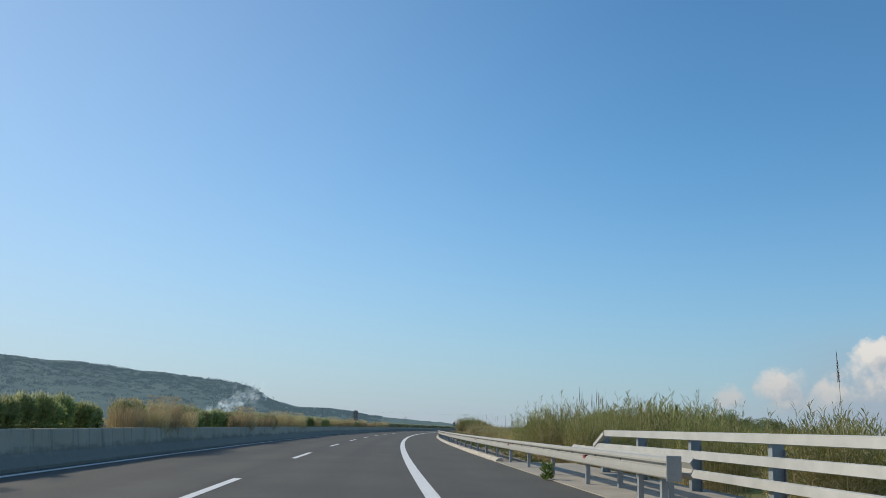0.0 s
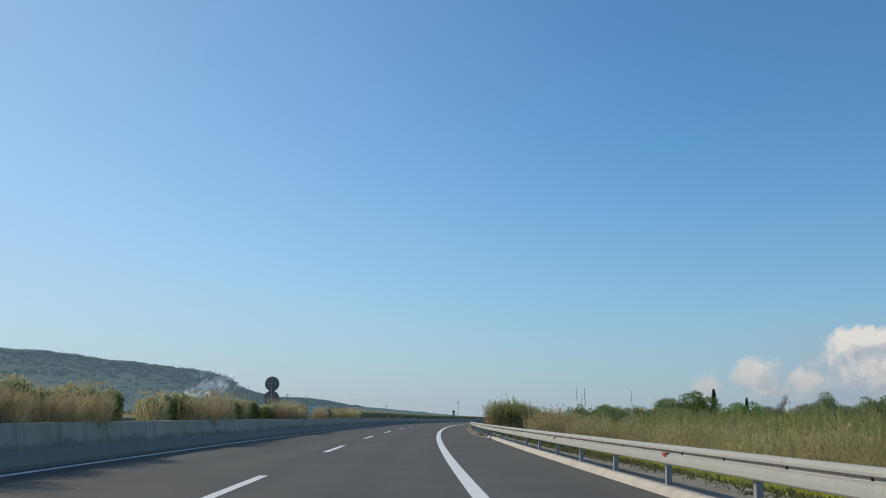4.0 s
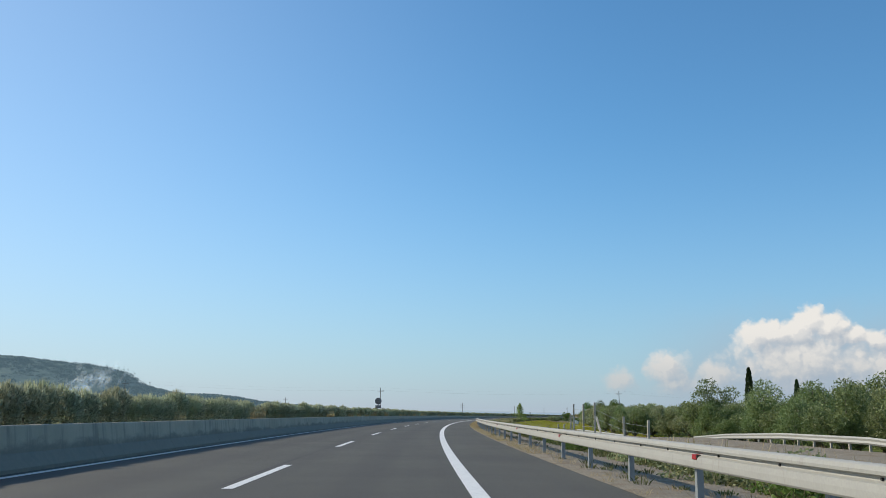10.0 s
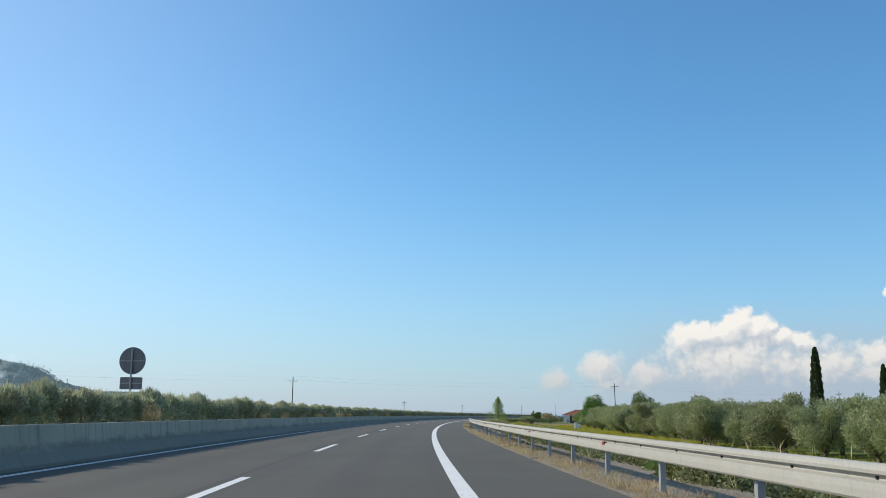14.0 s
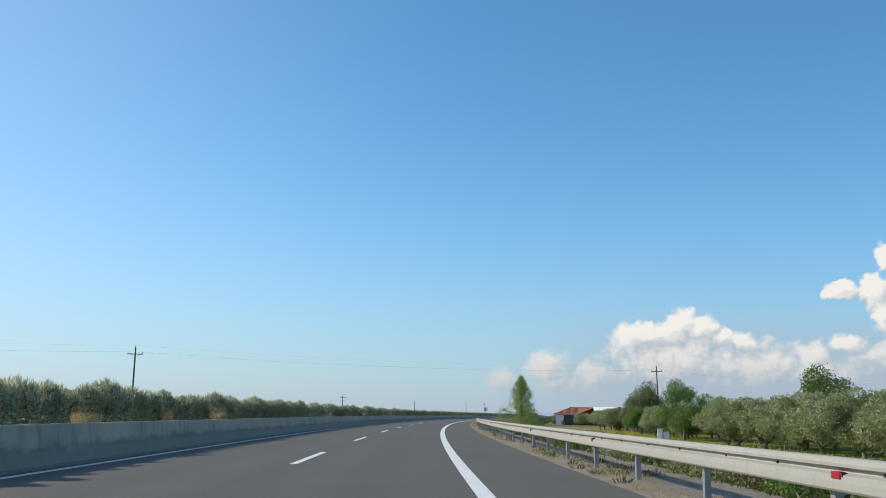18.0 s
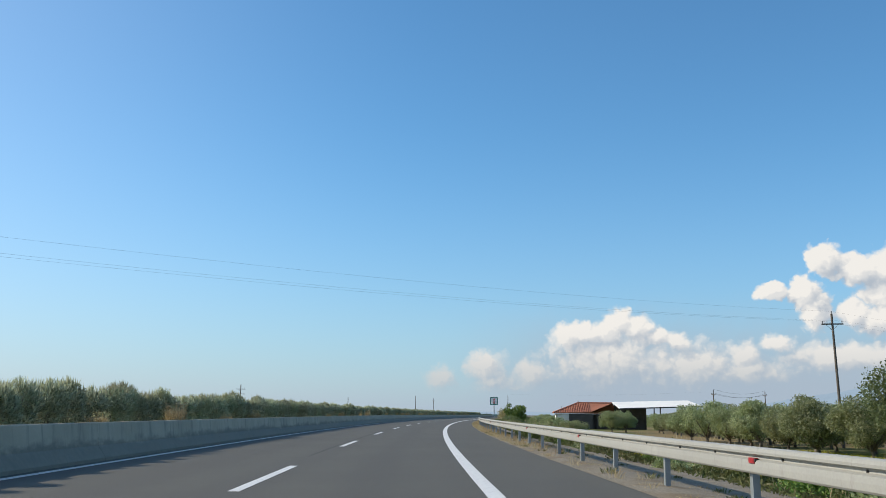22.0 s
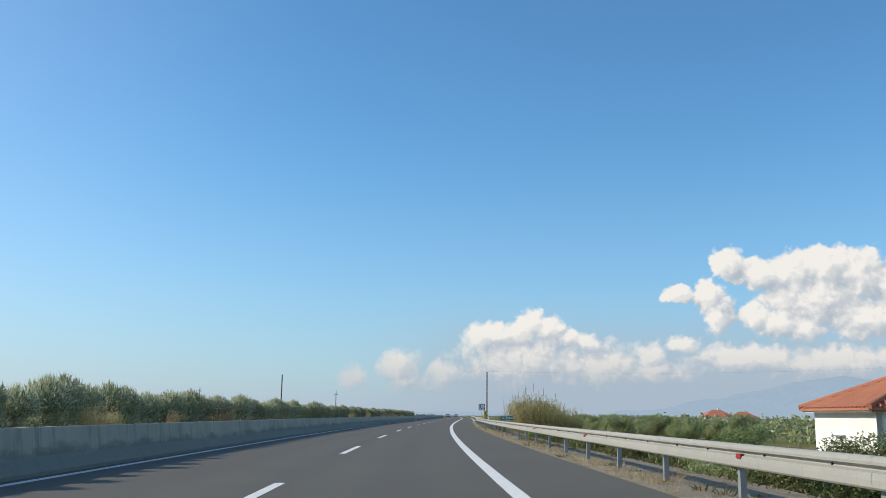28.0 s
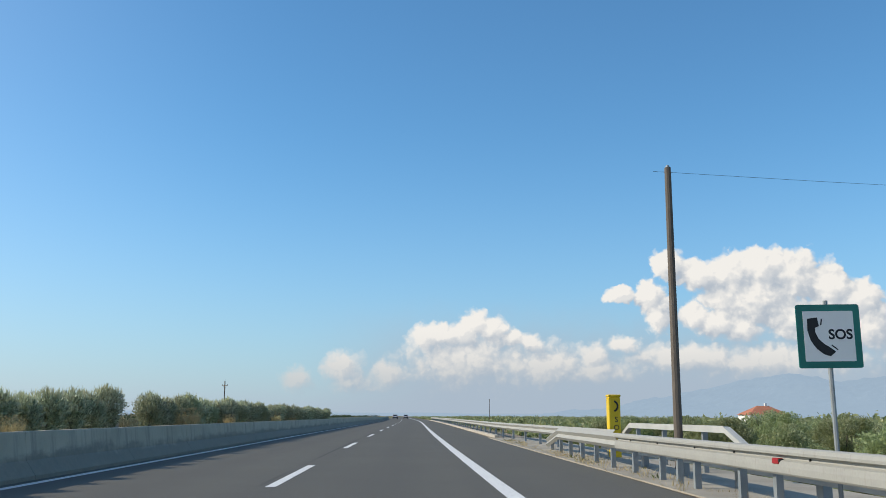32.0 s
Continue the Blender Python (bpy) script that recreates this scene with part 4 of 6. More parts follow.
OLE = [oleander(k, 1.18) for k in range(6)]
M_HEDGE = leafy("green_hedge_leaves", (0.13, 0.175, 0.055), (0.54, 0.58, 0.23), (0.29, 0.33, 0.115), 0.5, 0.35, 0.52)
OLEGREEN = [oleander(k, 1.30, M_HEDGE, (0.15, 0.060)) for k in range(3)]
row = []
s = 30.0
while s < 905:
    size = float(np.interp(s, [30, 200, 240, 400, 520, 700, 905], [0.74, 0.74, 0.80, 0.84, 0.90, 0.90, 0.85])) * RNG.uniform(0.92, 1.07)
    gap = RNG.random() < (0.12 if s < 230 else 0.012)
    if not gap and not 842.3 < s < 844.5:
        row.append((s, -9.55 + RNG.uniform(-0.12, 0.12), size, 0.0 if RNG.random() < 0.5 else 180.0))
    s += 2.95 * size
scatter(OLEGREEN, [q for q in row if q[0] < 205], 0.62)
scatter(OLE, [q for q in row if q[0] >= 205], 0.62)
DRYTUFT = []
for k in range(3):
    top = thing("dry_grass_tuft", "tall yellow dry grass tuft in the median bed", "grass", "median dry grass")
    n = 700
    a, r = RNG.random(n) * math.tau, 0.75 * np.sqrt(RNG.random(n))
    c = np.stack([0.6 * r * np.cos(a), 1.2 * r * np.sin(a), 0.12 + 0.55 * RNG.random(n)], 1)
    part("foliage", leaves(c, np.stack([0.4 * np.cos(a) + 0.25 * RNG.normal(size=n), 0.4 * np.sin(a) + 0.25 * RNG.normal(size=n), np.ones(n)], 1), 0.55, 0.018, M_STRAW, 0.1), M_STRAW, top)
    part("seed_head", leaves(c[:220] + np.array([0, 0, 0.38]), unit(220) * 0.6 + np.array([0.3, 0, 0.5]), 0.12, 0.025, M_STRAW), M_STRAW, top, "pale seed heads")
    DRYTUFT.append(top)
tufts = [(s + RNG.uniform(-0.6, 0.6), -9.35 + RNG.uniform(-0.2, 0.7), RNG.uniform(0.95, 1.35), RNG.choice((0.0, 180.0)) + RNG.uniform(-25, 25)) for s in np.arange(40, 235, 1.3) if RNG.random() < 0.45 + 0.45 * math.sin(s * 0.33)]
tufts += [(s, -9.05 + RNG.uniform(-0.05, 0.2), RNG.uniform(0.40, 0.75), RNG.uniform(-20, 20)) for s in np.arange(240, 900, 7.0) if RNG.random() < 0.5]
scatter(DRYTUFT, tufts, 0.60)


def verge_grass():
    """Dry blades along the edge of the asphalt, weeds behind the rail, meadow in the grove."""
    def strip(count, s0, s1, u_of, z_of, length, width, mat, upright=1.0, dense=None):
        s = RNG.uniform(s0, s1, count)
        u = u_of(s)
        if dense is not None:
            keep = RNG.random(count) < dense(s, u)
            s, u = s[keep], u[keep]
        c = ways(s, u, 0.0)
        n = len(s)
        ln = length * (0.4 + RNG.random(n))
        c[:, 2] = z_of(u) + ln * 0.42
        d = unit(n) * 0.5 + np.array([0, 0, upright])
        return leaves(c, d, ln, width, mat, 0.12)

    fz = np.vectorize(field_z)
    edge = lambda s: np.interp(s, [60, 150, 192, 198, 800, 830, 900], [3.5, 3.45, 3.4, 2.4, 2.3, 2.6, 2.9])
    patch = lambda s, u: np.clip(0.55 + 0.6 * np.sin(s * 0.31) * np.sin(s * 0.083 + 1) + 0.3 * np.sin(s * 1.7), 0.06, 1)
    def tufts(count, s0, s1, u_of, height, blades, width, mat, share=lambda s: 1.0 + 0 * s, spread=0.10):
        """Separate tufts of blades that fan out from one root."""
        s = RNG.uniform(s0, s1, count)
        s = s[RNG.random(count) < share(s)]
        u, hh = u_of(s), height * (0.45 + 0.9 * RNG.random(len(s)) ** 1.5)
        k = np.repeat(np.arange(len(s)), blades)
        root = ways(s, u, 0.0)[k]
        a, fan = RNG.random(len(k)) * math.tau, RNG.random(len(k)) ** 0.7
        d = np.stack([fan * 0.8 * np.cos(a), fan * 0.8 * np.sin(a), np.ones(len(k))], 1)
        d /= np.linalg.norm(d, axis=1, keepdims=True)
        ln = hh[k] * (0.5 + 0.6 * RNG.random(len(k)))
        c = root + np.stack([spread * fan * np.cos(a), spread * fan * np.sin(a), 0 * a], 1) + d * ln[:, None] * 0.48
        c[:, 2] += ground_z(u)[k]
        return leaves(c, d, ln, width, mat, 0.18)

    ground_z = lambda u: np.interp(u, [2.3, 3.3, 3.9, 4.8], [-0.01, -0.05, -0.09, -0.14])
    gravel = lambda s: np.interp(s, [196, 300, 310, 350, 365, 425, 440, 596, 606, 690, 700, 860], [0.22, 0.25, 0.8, 0.8, 1.0, 1.0, 0.35, 0.28, 1.0, 0.9, 0.75, 0.75]) * np.clip(0.7 + 0.5 * np.sin(s * 0.7) * np.sin(s * 0.23 + 1), 0.15, 1)
    rusty = lambda s: np.interp(s, [196, 350, 365, 420, 430, 590, 606, 680, 700, 860], [0.08, 0.1, 0.9, 0.9, 0.12, 0.12, 0.9, 0.8, 0.3, 0.2])
    beside = lambda s: edge(s) + 0.04 + np.abs(RNG.normal(size=len(s))) * 0.38
    wide = lambda s: edge(s) + 0.15 + RNG.random(len(s)) * 1.7
    ob = new("verge_dry_grass", tufts(4200, 198, 860, beside, 0.26, 16, 0.009, M_STRAW, gravel))
    tagged(ob, "dry straw tufts along the asphalt edge", "grass", kind="stuff")
    ob = new("verge_dry_grass", tufts(3600, 198, 860, wide, 0.24, 18, 0.010, M_RUST, rusty, 0.16))
    tagged(ob, "rusty brown dry grass tufts on the verge", "grass", kind="stuff")
    ob = new("verge_straw", strip(42000, 196, 860, wide, ground_z, 0.10, 0.008, M_STRAW, 0.25, lambda s, u: gravel(s)))
    tagged(ob, "short trodden straw on the gravel verge", "grass", kind="stuff")
    ob = new("verge_green", tufts(1500, 198, 860, wide, 0.20, 26, 0.022, M_WEED, lambda s: np.clip(0.25 + 0.8 * np.sin(s * 0.19 + 2) * np.sin(s * 0.043), 0.06, 1), 0.14))
    tagged(ob, "low green weed tufts scattered over the verge", "weeds", kind="stuff")
    ob = new("verge_weeds", strip(80000, 60, 860, lambda s: 5.1 + np.abs(RNG.normal(size=len(s))) * 1.5, lambda u: fz(u) - 0.02, 0.24, 0.04, M_WEED, 0.5, lambda s, u: np.clip(0.7 + 0.5 * np.sin(s * 0.11) + 0.3 * np.sin(s * 0.9), 0.15, 1)))
    tagged(ob, "low green weeds and brambles on the bank behind the guardrail", "weeds", kind="stuff")
    ob = new("meadow_strip", strip(42000, 166, 236, lambda s: 9.6 + RNG.random(len(s)) * 7.0, lambda u: fz(u) - 0.02, 0.34, 0.03, M_MEADOW, 0.8, lambda s, u: np.clip(0.8 + 0.4 * np.sin(s * 0.09 + u * 0.4), 0.1, 1)))
    tagged(ob, "green and yellow grass strip before the reeds", "grass", kind="stuff")
    ob = new("bank_weeds", strip(34000, 50, 340, lambda s: 5.6 + RNG.random(len(s)) * 6.0, lambda u: fz(u) - 0.02, 0.34, 0.05, M_WEED, 0.6, lambda s, u: np.clip(0.5 + 0.5 * np.sin(s * 0.21 + u), 0.1, 1)))
    tagged(ob, "mixed green weeds on the bank below the road", "weeds", kind="stuff")
    ob = new("meadow_grass", strip(120000, 400, 640, lambda s: 8.5 + RNG.random(len(s)) * 20.0, lambda u: fz(u) - 0.02, 0.30, 0.05, M_MEADOW, 0.8, lambda s, u: np.clip(0.75 + 0.5 * np.sin(s * 0.05 + u * 0.3), 0.1, 1)))
    tagged(ob, "yellow-green flowering meadow grass under the olive trees", "grass", kind="stuff")


verge_grass()

BRAMBLE = []
for k in range(4):
    top = thing("bramble_bush", "low dark green bramble and weed mound on the bank", "bush", "bank brambles")
    blobs = [(RNG.uniform(-0.7, 0.7), RNG.uniform(-1.0, 1.0), RNG.uniform(0.05, 0.25), RNG.uniform(0.35, 0.6), RNG.uniform(0.4, 0.7), RNG.uniform(0.25, 0.5)) for _ in range(7)]
    n = 3800
    p, d = clumps(blobs, n, 0.4)
    p[:, 2] = np.maximum(p[:, 2], -0.05)
    mat = (M_WEED, M_GREEN, M_WEED, M_OLIVE)[k]
    part("foliage", leaves(p, d + unit(n), 0.09 * (0.6 + 0.9 * RNG.random(n)), 0.05, mat), mat, top)
    m = 60
    c = np.stack([RNG.uniform(-0.9, 0.9, m), RNG.uniform(-1.3, 1.3, m), RNG.uniform(0.2, 0.75, m)], 1)
    part("dry_foliage", leaves(c, np.stack([0.3 * RNG.normal(size=m), 0.3 * RNG.normal(size=m), np.ones(m)], 1), 0.4, 0.014, M_STRAW), M_STRAW, top, "dry stalks")
    BRAMBLE.append(top)
bank = [(s + RNG.uniform(-1, 1), u + RNG.uniform(-0.5, 0.5), RNG.uniform(0.7, 1.25), RNG.uniform(0, 360)) for s in np.arange(198, 830, 3.0) for u in ((6.0, 7.6) if s < 300 or s > 735 else (6.3,)) if RNG.random() < 0.85]
scatter(BRAMBLE, bank)
shrubs = [(s + RNG.uniform(-2, 2), RNG.uniform(8.0, 12.0), RNG.uniform(0.9, 1.4), RNG.uniform(0, 360)) for s in np.arange(792, 900, 6.0)]
shrubs += [(s + RNG.uniform(-2, 2), RNG.uniform(6.5, 14.0), RNG.uniform(0.8, 1.15), RNG.uniform(0, 360)) for s in np.arange(690, 748, 2.6)]
shrubs += [(702, 8.0, 1.6, 40), (706, 7.4, 1.3, 200), (727, 7.2, 1.5, 80), (733, 7.6, 1.7, 150), (741, 7.2, 1.4, 250)]
for i, (s, u, z, t) in enumerate(shrubs):
    copy_thing(WILD[i % 4], stand(s, u, field_z(u) - 0.1, t)).scale = (z * 0.26, z * 0.26, z * 0.20)

for i, s in enumerate(np.arange(648, 667, 1.9)):
    u = 10.6 + 1.3 * math.sin(i * 2.1)
    copy_thing(OLIVES[i % 4], stand(s, u, field_z(u), 80 * i)).scale = (0.42 + 0.06 * math.sin(i * 3.3),) * 3

# ---- things along the road ----
M_WHITE = plain("white_sign_face", (0.86, 0.84, 0.78), (0.92, 0.90, 0.84), 0.4, 0.0, 1.0, 30.0, 0.06, 0.02)
M_TEAL = plain("green_sign_face", (0.012, 0.16, 0.125), (0.018, 0.21, 0.165), 0.4, 0.0, 1.5, 30.0, 0.08, 0.02)
M_BLACK = plain("black_film", (0.012, 0.012, 0.014), (0.02, 0.02, 0.022), 0.5, 0.0, 2.0, 40.0, 0.05, 0.02)
M_SIGNRED = plain("red_film", (0.45, 0.03, 0.05), (0.52, 0.05, 0.07), 0.45, 0.0, 2.0, 40.0, 0.05, 0.02)
M_SIGNBACK = plain("sign_back", (0.13, 0.14, 0.15), (0.20, 0.21, 0.22), 0.55, 0.5, 2.0, 30.0)
M_YELLOW = plain("yellow_paint", (0.62, 0.42, 0.01), (0.74, 0.52, 0.02), 0.45, 0.0, 2.0, 40.0, 0.12)
M_WOOD = plain("weathered_pole_wood", (0.085, 0.070, 0.058), (0.17, 0.145, 0.12), 0.9, 0.0, 1.0, 25.0, 0.4, 0.5)
M_WALL = plain("white_render", (0.72, 0.71, 0.68), (0.82, 0.81, 0.78), 0.85, 0.0, 0.6, 20.0, 0.1, 0.1)
M_TILE = plain("roof_tile", (0.34, 0.125, 0.072), (0.47, 0.19, 0.11), 0.85, 0.0, 0.9, 14.0, 0.35, 0.4)
M_SHEET = plain("white_sheet_roof", (0.82, 0.80, 0.74), (0.90, 0.88, 0.82), 0.8, 0.0, 0.4, 12.0, 0.08, spec=0.15)
# near black: painted shade of porch and canopy, also dark posts and trim
M_INSIDE = plain("dark_shade_and_trim", (0.05, 0.048, 0.045), (0.09, 0.085, 0.08), 0.9, 0.0, 0.8, 14.0)
M_RAILPAINT = plain("pale_painted_steel", (0.38, 0.385, 0.36), (0.48, 0.48, 0.45), 0.6, 0.0, 1.5, 40.0, 0.12)
M_CABLE = plain("cable", (0.03, 0.03, 0.032), (0.05, 0.05, 0.05), 0.6)
M_CARPAINT = plain("silver_paint", (0.55, 0.56, 0.58), (0.62, 0.63, 0.65), 0.3, 0.3, 0.5, 20.0, 0.03, 0.0)
M_GLASS = plain("dark_glass", (0.015, 0.018, 0.02), (0.02, 0.024, 0.028), 0.1, 0.0, 1.0, 10.0, 0.0, 0.0, 0.6)
M_RUBBER = plain("rubber", (0.02, 0.02, 0.02), (0.03, 0.03, 0.03), 0.8)
M_LAMP = plain("tail_lamp", (0.35, 0.01, 0.01), (0.42, 0.02, 0.02), 0.3)


def letters(text, size, mat, x=0.0, z=0.0, y=-0.006, bold=0.0):
    """Flat lettering that faces -y, with its centre at x, z."""
    c = bpy.data.curves.new("letters", "FONT")
    c.body, c.size, c.align_x, c.align_y, c.extrude, c.offset = text, size, "CENTER", "CENTER", 0.0015, bold
    ob = bpy.data.objects.new("letters", c)
    me = bpy.data.meshes.new_from_object(ob)
    me.transform(Matrix.Translation((x, y, z)) @ Euler((radians(90), 0, 0)).to_matrix().to_4x4())
    me.materials.clear()
    me.materials.append(mat)
    bpy.data.objects.remove(ob)
    return me


def plate(w, h, y0, y1, r=0.03, z=0.0, x=0.0):
    """A board with rounded corners, facing -y."""
    bm = bmesh.new()
    pts = []
    for cx, cz, a0 in ((w / 2 - r, h / 2 - r, 0), (-w / 2 + r, h / 2 - r, 90), (-w / 2 + r, -h / 2 + r, 180), (w / 2 - r, -h / 2 + r, 270)):
        for k in range(4):
            a = radians(a0 + 30 * k)
            pts.append((x + cx + r * math.cos(a), z + cz + r * math.sin(a)))
    f = bm.faces.new([bm.verts.new((px_, y0, pz_)) for px_, pz_ in pts])
    e = bmesh.ops.extrude_face_region(bm, geom=[f])
    bmesh.ops.translate(bm, vec=(0, y1 - y0, 0), verts=[v for v in e["geom"] if isinstance(v, bmesh.types.BMVert)])
    return bm


def shape(points, y0, y1):
    bm = bmesh.new()
    f = bm.faces.new([bm.verts.new((x, y0, z)) for x, z in points])
    e = bmesh.ops.extrude_face_region(bm, geom=[f])
    bmesh.ops.translate(bm, vec=(0, y1 - y0, 0), verts=[v for v in e["geom"] if isinstance(v, bmesh.types.BMVert)])
    return bm


def km_sign(s, number):
    top = thing("kilometre_sign", "green kilometre plate with white lettering K %s on a post" % number, "road sign", "kilometre signs")
    top.matrix_world = stand(s, 3.70, -0.03, 4)
    bm = bmesh.new()
    rod(bm, (0, 0.03, -0.6), (0, 0.03, 1.12), 0.025)
    part("post", bm, M_POST, top)
    p = part("plate", plate(0.84, 0.31, 0.004, -0.004, 0.03, 1.0), M_TEAL, top)
    part("border", plate(0.86, 0.33, 0.010, 0.0045, 0.035, 1.0), M_WHITE, p, "thin white edge")
    part("divider", cube_bm(-0.165, -0.15, -0.0065, -0.0042, 0.86, 1.14), M_WHITE, p, "white divider bar")
    part("letter", letters("K", 0.24, M_WHITE, -0.285, 1.0, bold=0.004), M_WHITE, p)
    part("number", letters(number, 0.235, M_WHITE, 0.135, 1.0, bold=0.004), M_WHITE, p)


km_sign(260.6, "225,5")
km_sign(778.3, "226,0")


def square_sign(s, u, size, name, label):
    top = thing(name, label, "road sign")
    top.matrix_world = stand(s, u, -0.065, 3) @ Euler((0, radians(-0.8), 0)).to_matrix().to_4x4()
    bm = bmesh.new()
    rod(bm, (0, 0.035, -0.7), (0, 0.035, 2.16 + size / 2 + 0.05), 0.03)
    part("post", bm, M_POST, top)
    p = part("plate", plate(size, size, 0.006, -0.006, 0.03, 2.16), M_TEAL, top, "green bordered plate")
    part("face", plate(size * 0.79, size * 0.79, -0.0062, -0.009, 0.008, 2.16), M_WHITE, p, "white face")
    return top, p


top, p = square_sign(827.9, 3.50, 0.76, "emergency_telephone_sign", "green bordered white sign with telephone handset and SOS")
handset = [(-0.25, 0.21), (-0.13, 0.225), (-0.115, 0.12), (-0.165, 0.10), (-0.165, 0.05), (-0.13, -0.03), (-0.065, -0.095), (-0.02, -0.12), (0.065, -0.185), (0.0, -0.24), (-0.07, -0.22), (-0.16, -0.15), (-0.225, -0.05), (-0.255, 0.07)]
part("handset", shape([(x, z + 2.16) for x, z in handset], -0.0095, -0.0115), M_BLACK, p, "black telephone handset")
part("ear_bar", shape([(-0.10, 2.29), (-0.085, 2.29), (-0.07, 2.37), (-0.085, 2.37)], -0.0095, -0.0115), M_BLACK, p)
part("mouth_bar", shape([(0.015, 2.05), (0.025, 2.06), (0.095, 2.0), (0.085, 1.99)], -0.0095, -0.0115), M_BLACK, p)
part("letters", letters("SOS", 0.165, M_BLACK, 0.135, 2.175, -0.0105, 0.004), M_BLACK, p, "black SOS lettering")

top, p = square_sign(635.5, 3.57, 0.57, "hydrant_sign", "green bordered white sign with a red hydrant symbol on a post")
c = 2.16
part("symbol", shape([(x, z + c) for x, z in ((-0.045, -0.19), (0.045, -0.19), (0.04, 0.06), (0.075, 0.06), (0.075, 0.10), (0.045, 0.10), (0.05, 0.13), (0.03, 0.16), (0.03, 0.18), (-0.02, 0.18), (-0.02, 0.16), (-0.045, 0.13), (-0.035, 0.10), (-0.075, 0.10), (-0.075, 0.06), (-0.04, 0.06))], -0.0095, -0.0115), M_SIGNRED, p, "red hydrant symbol")


def disc_back(s, u, parts_):
    """The back of round plates on a post, with clamps."""
    top = thing("round_road_sign", "dark grey back of round sign plates in the median", "road sign", "signs of the other carriageway")
    top.matrix_world = stand(s, u, 0.6, 6)
    hi = max(z + r for kind, z, r in parts_)
    bm = bmesh.new()
    rod(bm, (0, -0.05, -0.1), (0, -0.05, hi - 0.6 - 0.06), 0.032)
    part("post", bm, M_POST, top)
    for kind, z, r in parts_:
        z -= 0.6
        bm = bmesh.new()
        if kind == "disc":
            rod(bm, (0, -0.008, z), (0, 0.008, z), r, seg=32)
            d = part("disc", bm, M_SIGNBACK, top)
        else:
            d = part("plate", plate(r * 2, r * 1.05, -0.008, 0.008, 0.04, z), M_SIGNBACK, top)
        part("clamp", cube_bm(-r * 0.9, r * 0.9, -0.03, -0.0085, z - 0.02, z + 0.02), M_POST, d)


disc_back(195.7, -10.5, [("disc", 2.93, 0.46), ("disc", 2.02, 0.50)])
disc_back(403.0, -10.2, [("disc", 2.76, 0.45), ("plate", 2.02, 0.38)])


def telephone_box():
    top = thing("emergency_telephone_pillar", "yellow emergency telephone pillar with black handset mark", "telephone pillar")
    top.matrix_world = stand(843.0, 4.2, -0.13, 0)
    body = part("body", cube_bm(-0.165, 0.165, -0.16, 0.16, 0.0, 1.80, 0.02), M_YELLOW, top)
    part("cap", cube_bm(-0.178, 0.178, -0.175, 0.175, 1.801, 1.87, 0.02), M_YELLOW, top)
    part("plinth", cube_bm(-0.24, 0.24, -0.22, 0.22, -0.12, 0.0, 0.01), M_KERB, top)
    out, inn = [], []
    for k in range(9):
        a = radians(-70 + 140 * k / 8)
        out.append((-0.06 + 0.17 * math.cos(a), 1.55 + 0.17 * math.sin(a)))
        inn.append((-0.06 + 0.12 * math.cos(a), 1.55 + 0.12 * math.sin(a)))
    part("handset_mark", shape(out + inn[::-1], -0.162, -0.166), M_BLACK, body, "black handset mark")
    for k, ch in enumerate("SOS"):
        part("letter", letters(ch, 0.2, M_BLACK, 0.04, 1.18 - 0.22 * k, -0.163, 0.002), M_BLACK, body, "black letter")


telephone_box()


def bare_pole(s, u, z0, z1, r, lean=0.0, label="weathered wooden pole with no cross-arm"):
    top = thing("wooden_pole", label, "utility pole")
    top.matrix_world = stand(s, u, z0) @ Euler((0, radians(lean), 0)).to_matrix().to_4x4()
    bm = bmesh.new()
    rod(bm, (0, 0, -0.3), (0, 0, z1 - z0), r, r * 0.72, 10)
    part("shaft", bm, M_WOOD, top)
    bm = bmesh.new()
    rod(bm, (0, 0, z1 - z0), (0, 0, z1 - z0 + 0.06), r * 0.6, r * 0.3, 10)
    part("cap", bm, M_POST, top)


bare_pole(837.2, 4.32, -0.4, 6.72, 0.10)
bare_pole(836.0, -22.4, -0.2, 6.0, 0.10)
bare_pole(1090, 22, -1.4, 6.0, 0.1)


def power_pole(s, u, z0, z1, turn, arm=1.1, lean=0.0, double=False):
    top = thing("power_pole", "weathered wooden power pole with cross-arm and insulators", "utility pole", "power line")
    top.matrix_world = stand(s, u, z0, turn) @ Euler((0, radians(lean), 0)).to_matrix().to_4x4()
    h = z1 - z0
    bm = bmesh.new()
    rod(bm, (0, 0, -0.5), (0, 0, h), 0.15, 0.10, 10)
    part("shaft", bm, M_WOOD, top)
    a = part("cross_arm", cube_bm(-arm, arm, -0.06, 0.06, h - 1.05, h - 0.93, 0.01), M_WOOD, top)
    for x in (-arm * 0.9, 0.0, arm * 0.9):
        bm = bmesh.new()
        zz = h - 0.93 if x else h
        rod(bm, (x, 0, zz), (x, 0, zz + 0.10), 0.02, 0.02, 6)
        rod(bm, (x, 0, zz + 0.10), (x, 0, zz + 0.24), 0.055, 0.03, 8)
        part("insulator", bm, M_DARK, a if x else top)
    if double:
        part("cross_arm", cube_bm(-arm, arm, -0.06, 0.06, h - 2.25, h - 2.13, 0.01), M_WOOD, top)
    for x in (-1, 1):
        bm = bmesh.new()
        rod(bm, (x * arm * 0.6, 0.05, h - 1.0), (0, 0.05, h - 1.6), 0.02, 0.02, 5)
        part("brace", bm, M_POST, top)
    return top.matrix_world, h, arm


